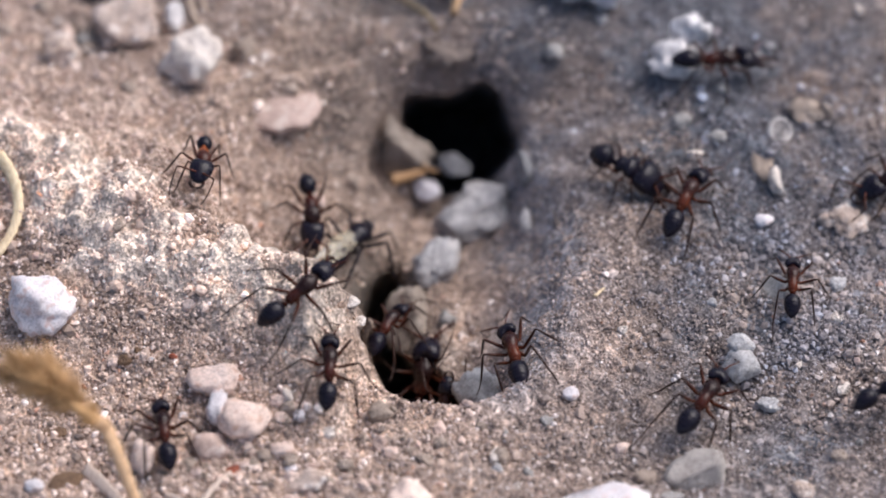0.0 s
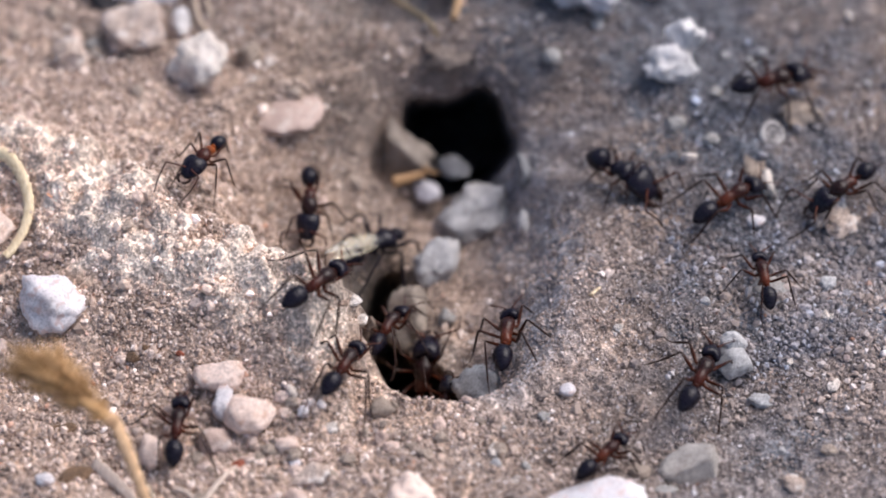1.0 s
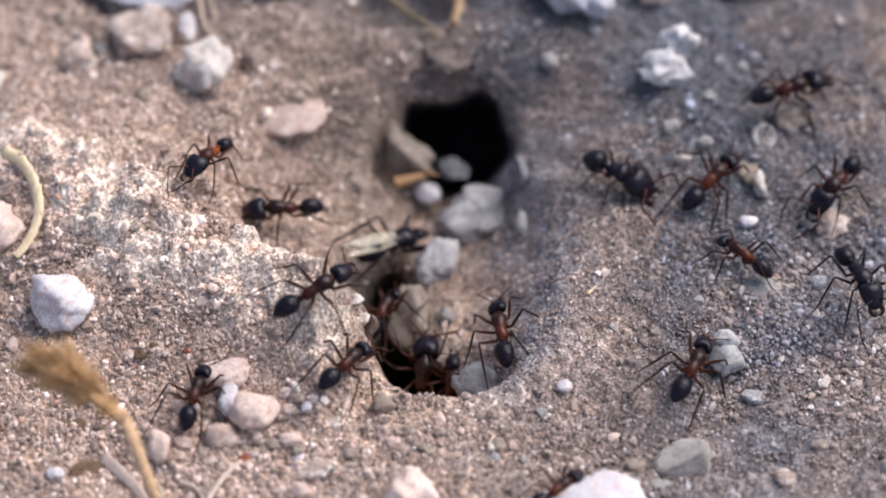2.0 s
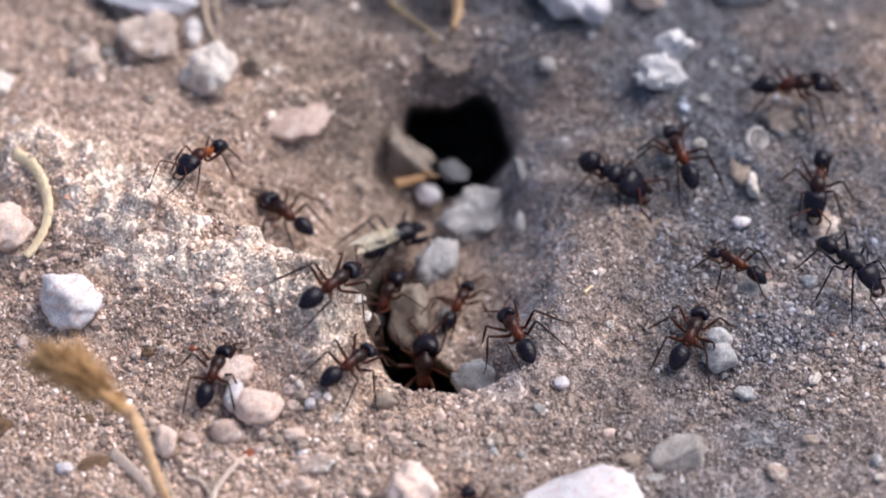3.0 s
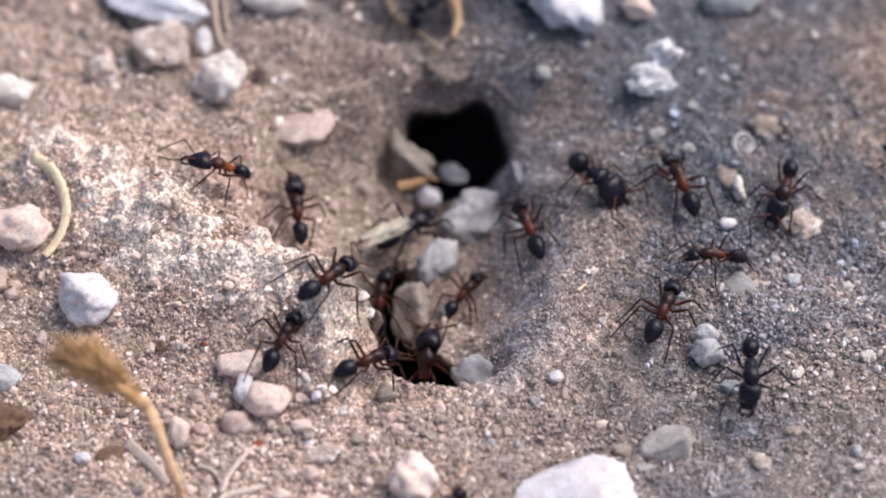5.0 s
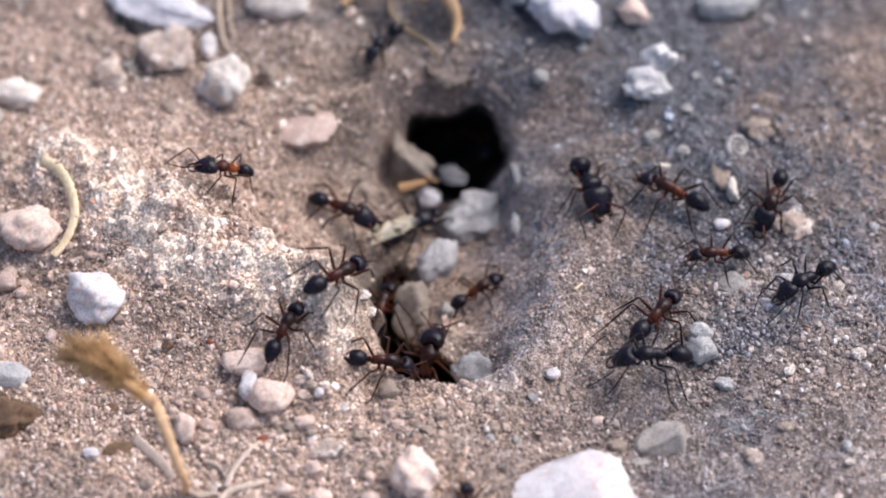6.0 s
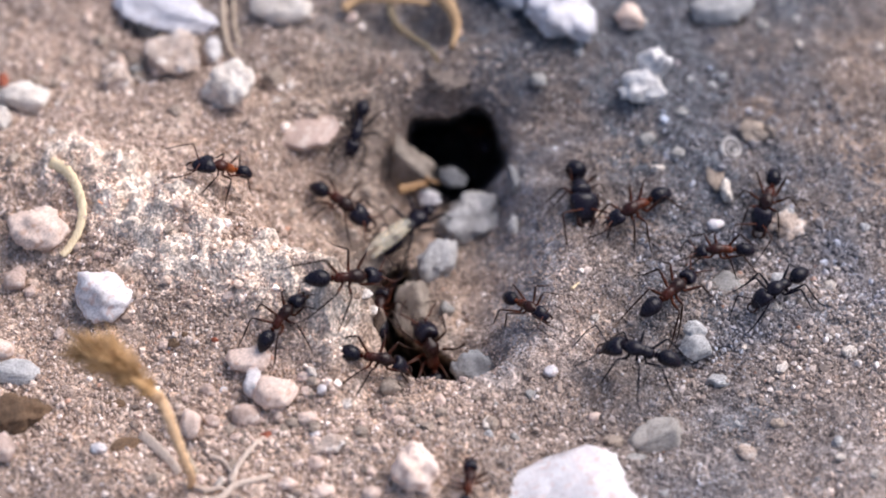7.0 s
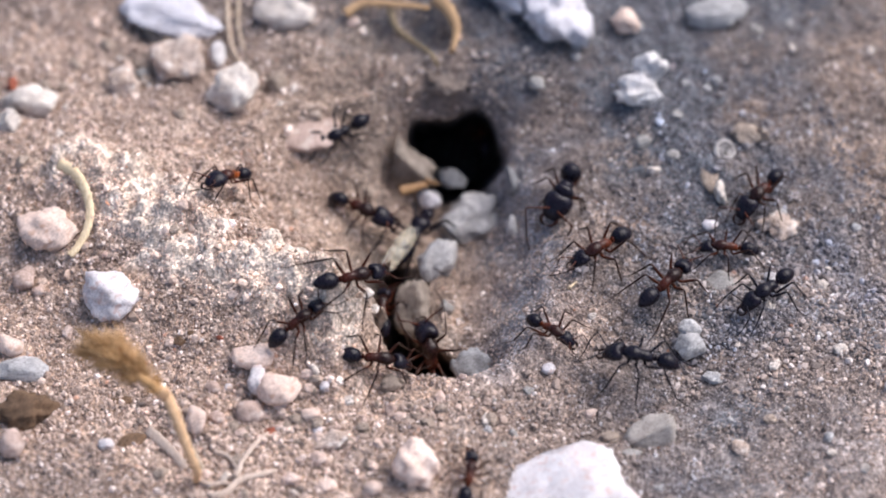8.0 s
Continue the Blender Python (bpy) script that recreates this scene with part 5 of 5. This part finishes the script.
    rows = [(0, -1.55, -6.63, -11.43, 75, -51, 0), (0.5, -1.60, -6.73, -11.40, 76, -51, 0), (1.5, -1.70, -6.83, -11.49, 79, -51, 0), (3, -1.72, -6.81, -11.43, 81, -51, 0), (4, -1.71, -6.74, -11.56, 81, -51, 0), (4.7, -1.66, -6.74, -11.55, 79, -51, 0), (5.8, -1.23, -7.07, -11.00, 76, -51, 0), (6.5, -1.32, -7.17, -10.94, 67, -49, 0), (7, -1.70, -6.50, -10.93, 107, -50, 0), (7.5, -1.61, -6.73, -10.84, 108, -50, 0), (8, -1.67, -6.86, -10.86, 101, -51, 0)]
    ant, limbs = ANTS["pit"]
    walk(ant, route(rows))
    stride(limbs, rows, 103)
    rows = [(0, 7.52, -12.00, -3.07, 100, 11, -22), (0.5, 7.21, -10.30, -3.78, 85, 11, -22), (1, 6.92, -9.86, -4.12, 83, 11, -22), (1.5, 5.97, -7.92, -5.39, 87, 1, -22), (2.8, 8.35, -10.72, -2.50, 111, 12, -22), (3, 8.40, -10.85, -2.39, 110, 12, -22), (3.3, 8.51, -9.48, -2.66, 92, 11, -22), (3.5, 8.72, -8.03, -2.40, 78, -4, -22), (3.7, 10.51, -2.97, -2.06, 81, -1, -22), (4, 12.10, 1.50, -0.81, 85, -6, -22), (4.5, 12.06, 1.41, -0.82, 83, -8, -22), (4.7, 11.73, 1.65, -0.99, 87, -7, -22), (5.1, 9.35, 4.78, -2.92, 109, 7, -22), (5.4, 6.41, 14.35, -7.71, 103, 17, 0), (5.8, 4.77, 24.84, -13.71, 98, 24, 0), (8, 4.96, 28.46, -15.71, 98, 24, 0)]
    ant, limbs = ANTS["trough"]
    walk(ant, route(rows))
    stride(limbs, rows, 105)
    rows = [(0, 0.45, -9.58, -11.26, 79, -65, 0), (1.7, 0.61, -10.14, -11.26, 74, -57, 0), (2.8, 2.66, -1.32, -8.10, 83, -13, 0), (3, 1.60, -2.32, -7.79, 64, -4, 0), (3.5, 2.00, -2.50, -8.05, 50, -3, 0), (4, 1.93, -1.43, -7.88, 49, -8, 0), (4.5, 2.05, -1.93, -7.96, 56, -6, 0), (4.7, 2.18, -1.65, -8.02, 54, -6, 0), (5.8, 3.19, -0.60, -7.81, 39, -15, 0), (6, 4.00, -0.90, -7.63, 28, -16, 0), (6.5, 6.50, -1.93, -5.57, -13, -18, 19), (7, 9.66, -8.12, -1.25, -44, -16, 22), (7.5, 13.13, -12.36, -0.40, -44, -2, 6), (8, 12.05, -12.69, -0.39, -41, -7, 6)]
    ant, limbs = ANTS["trough_back"]
    walk(ant, route(rows))
    stride(limbs, rows, 106)
    rows = [(0, 17.11, 8.85, -0.72, -28, 2, 2), (0.5, 17.09, 8.71, -0.78, -30, 3, 2), (1, 17.06, 8.74, -0.77, -29, 3, 2), (1.5, 17.14, 8.79, -0.77, -28, 2, 2), (2.8, 17.07, 8.66, -0.77, -28, 3, 1), (3, 16.81, 8.80, -0.74, -30, 3, 1), (3.5, 16.55, 8.87, -0.70, -25, 3, 0), (4, 16.51, 8.94, -0.64, -24, 3, 0), (4.5, 16.26, 8.96, -0.62, -24, 4, 0), (4.7, 16.12, 8.90, -0.58, -29, 4, 1), (5.8, 16.25, 8.59, -0.64, -63, -2, 0), (6, 15.69, 8.00, -0.70, -66, -1, -5), (6.5, 15.58, 7.97, -0.73, -71, -1, -6), (7, 14.64, 7.55, -0.66, -80, 0, -13), (7.5, 14.19, 7.55, -0.49, -93, -2, -13), (8, 13.41, 7.35, -0.15, -108, 0, -13)]
    ant, limbs = ANTS["large"]
    walk(ant, route(rows))
    stride(limbs, rows, 107)
    rows = [(0, 22.96, 4.90, -1.12, 65, -4, 1), (0.5, 24.29, 4.25, -1.18, 51, -1, 8), (1, 27.61, 5.71, -1.63, 37, 0, 7), (1.5, 27.03, 5.93, -1.54, 38, 0, 10), (2.2, 26.01, 8.45, -0.94, 55, -4, 10), (2.8, 24.06, 7.63, -0.75, 81, -2, 5), (3, 24.34, 10.83, -0.63, 108, 0, 4), (3.5, 25.16, 11.27, -0.85, 106, -1, 2), (4, 24.44, 9.46, -0.74, 115, -1, 4), (4.5, 25.25, 8.58, -0.67, 107, -4, 11), (4.7, 24.99, 8.34, -0.71, 108, -4, 11), (5.8, 25.18, 6.62, -1.11, 139, -5, 3), (6, 25.15, 6.91, -1.06, 152, -4, 2), (6.5, 24.51, 6.67, -0.99, 180, -2, -6), (7, 21.95, 4.94, -0.97, 215, 0, -2), (7.5, 20.22, 2.18, -1.20, 225, -2, -9), (8, 17.89, -1.21, -0.76, 220, -3, -2)]
    ant, limbs = ANTS["russet"]
    walk(ant, route(rows))
    stride(limbs, rows, 108)
    rows = [(0, 32.48, -5.29, -0.99, 86, 0, 2), (0.5, 32.27, -5.57, -1.07, 87, 1, 2), (1, 30.53, -4.62, -0.99, 99, 1, 5), (1.5, 29.82, -1.13, -1.23, 131, 0, 1), (2.8, 29.54, -2.80, -1.23, 142, 1, 8), (3, 29.59, -2.94, -1.24, 144, 2, 8), (3.5, 27.36, -4.06, -0.77, 155, -3, 5), (4, 27.75, -2.68, -0.96, 186, -6, 9), (4.5, 28.31, -2.50, -0.98, 182, -5, 9), (4.7, 28.50, -2.05, -1.09, 183, -7, 7), (5.8, 29.45, -1.68, -1.16, 189, -7, 1), (6, 29.77, -1.54, -1.18, 190, -5, 2), (6.5, 30.23, -1.55, -1.17, 195, -6, 1), (7, 31.10, -0.73, -1.36, 187, -3, -3), (7.5, 31.95, -0.52, -1.41, 184, -4, -3), (8, 32.29, -0.38, -1.32, 180, -5, -2)]
    ant, limbs = ANTS["swell"]
    walk(ant, route(rows))
    stride(limbs, rows, 109)
    rows = [(0, 23.02, -18.87, -1.48, 60, 2, 12), (0.5, 22.95, -18.52, -1.41, 61, 1, 13), (1, 23.11, -16.79, -1.22, 67, 3, 17), (1.5, 22.94, -16.35, -1.18, 67, 3, 16), (2.8, 24.03, -13.54, -1.43, 66, 1, 10), (3, 24.28, -12.07, -2.06, 67, 1, 4), (3.5, 23.82, -10.99, -1.69, 76, -1, 7), (4, 23.09, -9.78, -1.19, 74, 0, 6), (4.5, 23.08, -9.70, -1.14, 71, 0, 7), (4.7, 22.95, -9.64, -1.11, 72, 0, 5), (5.8, 22.12, -10.45, -1.30, 53, 0, 10), (6, 22.23, -10.25, -1.30, 53, 1, 10), (6.5, 22.93, -9.61, -1.11, 48, 1, 13), (7, 24.24, -7.74, -0.79, 46, 1, 11), (7.5, 24.14, -7.57, -0.70, 47, 1, 11), (8, 24.51, -6.66, -0.65, 48, 1, 9)]
    ant, limbs = ANTS["right_slope"]
    walk(ant, route(rows))
    stride(limbs, rows, 110)
    rows = [(0, 26.13, 21.49, -1.34, 8, 5, -4), (0.5, 29.37, 20.04, -1.17, 26, 5, 5), (1, 32.00, 19.70, -1.38, 24, 6, 4), (1.5, 34.30, 18.50, -1.20, 28, 3, -3), (2.8, 35.50, 19.06, -1.14, 16, 3, 0), (3, 36.21, 19.88, -1.16, 8, 1, 0), (3.5, 39.68, 20.27, -1.60, 4, 5, 8), (4, 44.82, 18.21, -1.57, -23, 0, -13), (4.5, 47.44, 14.93, -1.90, -28, 2, -8), (4.7, 48.66, 12.64, -1.98, -27, 5, 3), (5.8, 57.86, 9.77, -2.42, -32, 2, 7), (8, 66.95, 7.80, -2.54, -35, -2, 0)]
    ant, limbs = ANTS["far_right"]
    walk(ant, route(rows))
    stride(limbs, rows, 111)
    rows = [(0, 43.37, 8.48, -1.44, -149, -4, -7), (0.5, 43.02, 8.68, -1.41, -161, -4, -4), (1, 39.63, 7.16, -0.89, -143, 3, -2), (1.5, 40.49, 7.56, -0.98, -138, 1, -3), (2.2, 39.34, 7.77, -0.78, -122, 1, 0), (2.8, 39.08, 8.11, -0.78, -103, 2, -3), (3, 38.71, 8.35, -0.84, -103, 2, 2), (3.5, 39.02, 8.61, -0.71, -105, 2, -1), (4, 38.40, 8.40, -0.89, -109, 1, 4), (4.5, 37.22, 8.44, -0.93, -105, 3, -1), (4.7, 36.90, 8.09, -0.85, -107, 4, -2), (5.8, 36.60, 7.26, -1.03, -110, 3, 0), (6, 36.43, 6.84, -1.10, -112, 6, 1), (6.5, 36.49, 7.02, -1.07, -108, 7, 1), (7, 36.63, 7.07, -1.02, -109, 7, 1), (7.5, 36.69, 6.89, -1.06, -115, 6, 1), (8, 36.54, 7.76, -0.92, -132, 0, -4)]
    ant, limbs = ANTS["shell_side"]
    walk(ant, route(rows))
    stride(limbs, rows, 112)
    rows = [(0, 40.81, -18.62, -1.84, 31, -1, -5), (0.25, 48.50, -14.31, -2.01, 25, 0, 0), (0.9, 49.00, -4.81, -1.99, -25, 0, -5), (1.4, 41.58, -4.13, -1.65, -60, -5, -6), (1.7, 40.26, -6.06, -1.36, -67, -8, -6), (2.8, 39.93, -6.12, -1.36, -57, -8, -7), (3, 40.34, -4.13, -1.46, -47, -5, -6), (3.2, 39.73, -6.25, -1.38, -44, -6, -7), (3.4, 39.63, -9.48, -1.19, -95, -2, 0), (3.5, 38.47, -9.88, -1.37, -126, 2, -1), (3.6, 35.90, -11.43, -2.11, -148, 3, -7), (3.8, 33.20, -16.31, -1.88, -119, -1, -1), (4, 33.08, -17.62, -1.95, -96, 2, 0), (4.2, 33.36, -17.83, -1.97, -77, 4, 2), (4.5, 33.41, -18.06, -2.01, -78, 5, 2), (4.7, 33.43, -17.93, -2.00, -78, 4, 2), (5.8, 22.02, -17.74, -0.78, -168, -7, -4), (6, 21.89, -17.29, -0.79, -172, -6, -3), (6.5, 21.44, -16.61, -0.52, -175, -5, -2), (7, 21.16, -17.56, -0.69, -191, -6, 1), (7.5, 21.26, -18.08, -0.72, -187, -7, 0), (8, 21.42, -18.27, -0.74, -186, -8, -1)]
    ant, limbs = ANTS["wanderer"]
    walk(ant, route(rows))
    stride(limbs, rows, 113)
    rows = [(0, 62.00, -4.37, -2.24, 200, 0, 0), (4.7, 55.00, -1.87, -2.17, 205, 0, 4), (5.8, 40.28, -4.39, -1.53, 219, -7, 7), (6, 39.26, -5.34, -1.45, 217, -6, 5), (6.5, 38.00, -6.27, -1.24, 219, -5, 2), (7, 37.13, -6.46, -1.30, 220, -5, 1), (7.5, 36.86, -6.59, -1.25, 226, -5, 0), (8, 36.48, -6.85, -1.25, 225, -5, 0)]
    ant, limbs = ANTS["late"]
    walk(ant, route(rows))
    stride(limbs, rows, 114)
    rows = [(0, 6.02, -33.39, 0.28, 45, 4, 14), (0.5, 8.32, -29.19, -0.19, 39, 8, 7), (1, 14.65, -25.11, -1.33, 46, 2, 5), (1.5, 14.57, -25.44, -1.45, 41, 2, 1), (1.7, 13.92, -25.34, -1.26, 42, 3, 5), (2.1, 8.77, -31.84, -0.19, 44, 7, 11), (2.4, 5.35, -32.60, 0.56, 85, -3, 16), (2.8, 3.91, -34.01, 0.73, 120, -7, 2), (3.5, 2.38, -35.23, 0.40, 108, -3, 3), (4.5, 1.85, -36.10, 0.38, 104, -4, 7), (6, 2.47, -36.28, 0.31, 94, -7, 6), (7, 2.33, -34.33, 0.86, 81, -5, 10), (8, 2.51, -33.95, 1.02, 81, -6, 10)]
    ant, limbs = ANTS["front"]
    walk(ant, route(rows))
    stride(limbs, rows, 115)
    rows = [(0, 2.09, 46.73, 0.07, -103, -2, 6), (4, 1.34, 47.12, 0.11, -100, -2, 2), (4.7, -0.31, 37.65, 0.06, -109, 13, 4), (5.8, -5.58, 31.81, -2.61, -123, -4, 4), (6, -6.12, 28.18, 0.68, -122, -7, 20), (6.5, -7.36, 25.73, 1.18, -113, -9, -2), (7, -10.27, 18.86, -1.63, -104, 14, -22), (7.5, -10.50, 18.17, -2.09, -106, 15, -22), (8, -11.63, 18.54, -1.57, -152, 13, -22)]
    ant, limbs = ANTS["far_bank"]
    walk(ant, route(rows))
    stride(limbs, rows, 117)
    rows = [(0, -9.55, 4.72, -7.61, 60, 18, 8), (0.3, -9.54, 4.72, -7.65, 58, 18, 8), (1.5, -6.19, 4.25, -7.06, 35, 18, 8), (3, -5.59, 4.47, -6.52, 44, 18, 3), (4.5, -4.50, 5.86, -6.59, 41, 10, 0), (6, -3.65, 6.84, -6.84, 40, 10, 1), (6.5, -4.00, 6.70, -6.84, 46, 10, 1), (7, -3.85, 6.85, -6.79, 48, 0, 1), (8, -3.33, 5.75, -6.70, 62, 0, 1)]
    ant, limbs = ANTS["winged"]
    walk(ant, route(rows))
    stride(limbs, rows, 119)


motions()
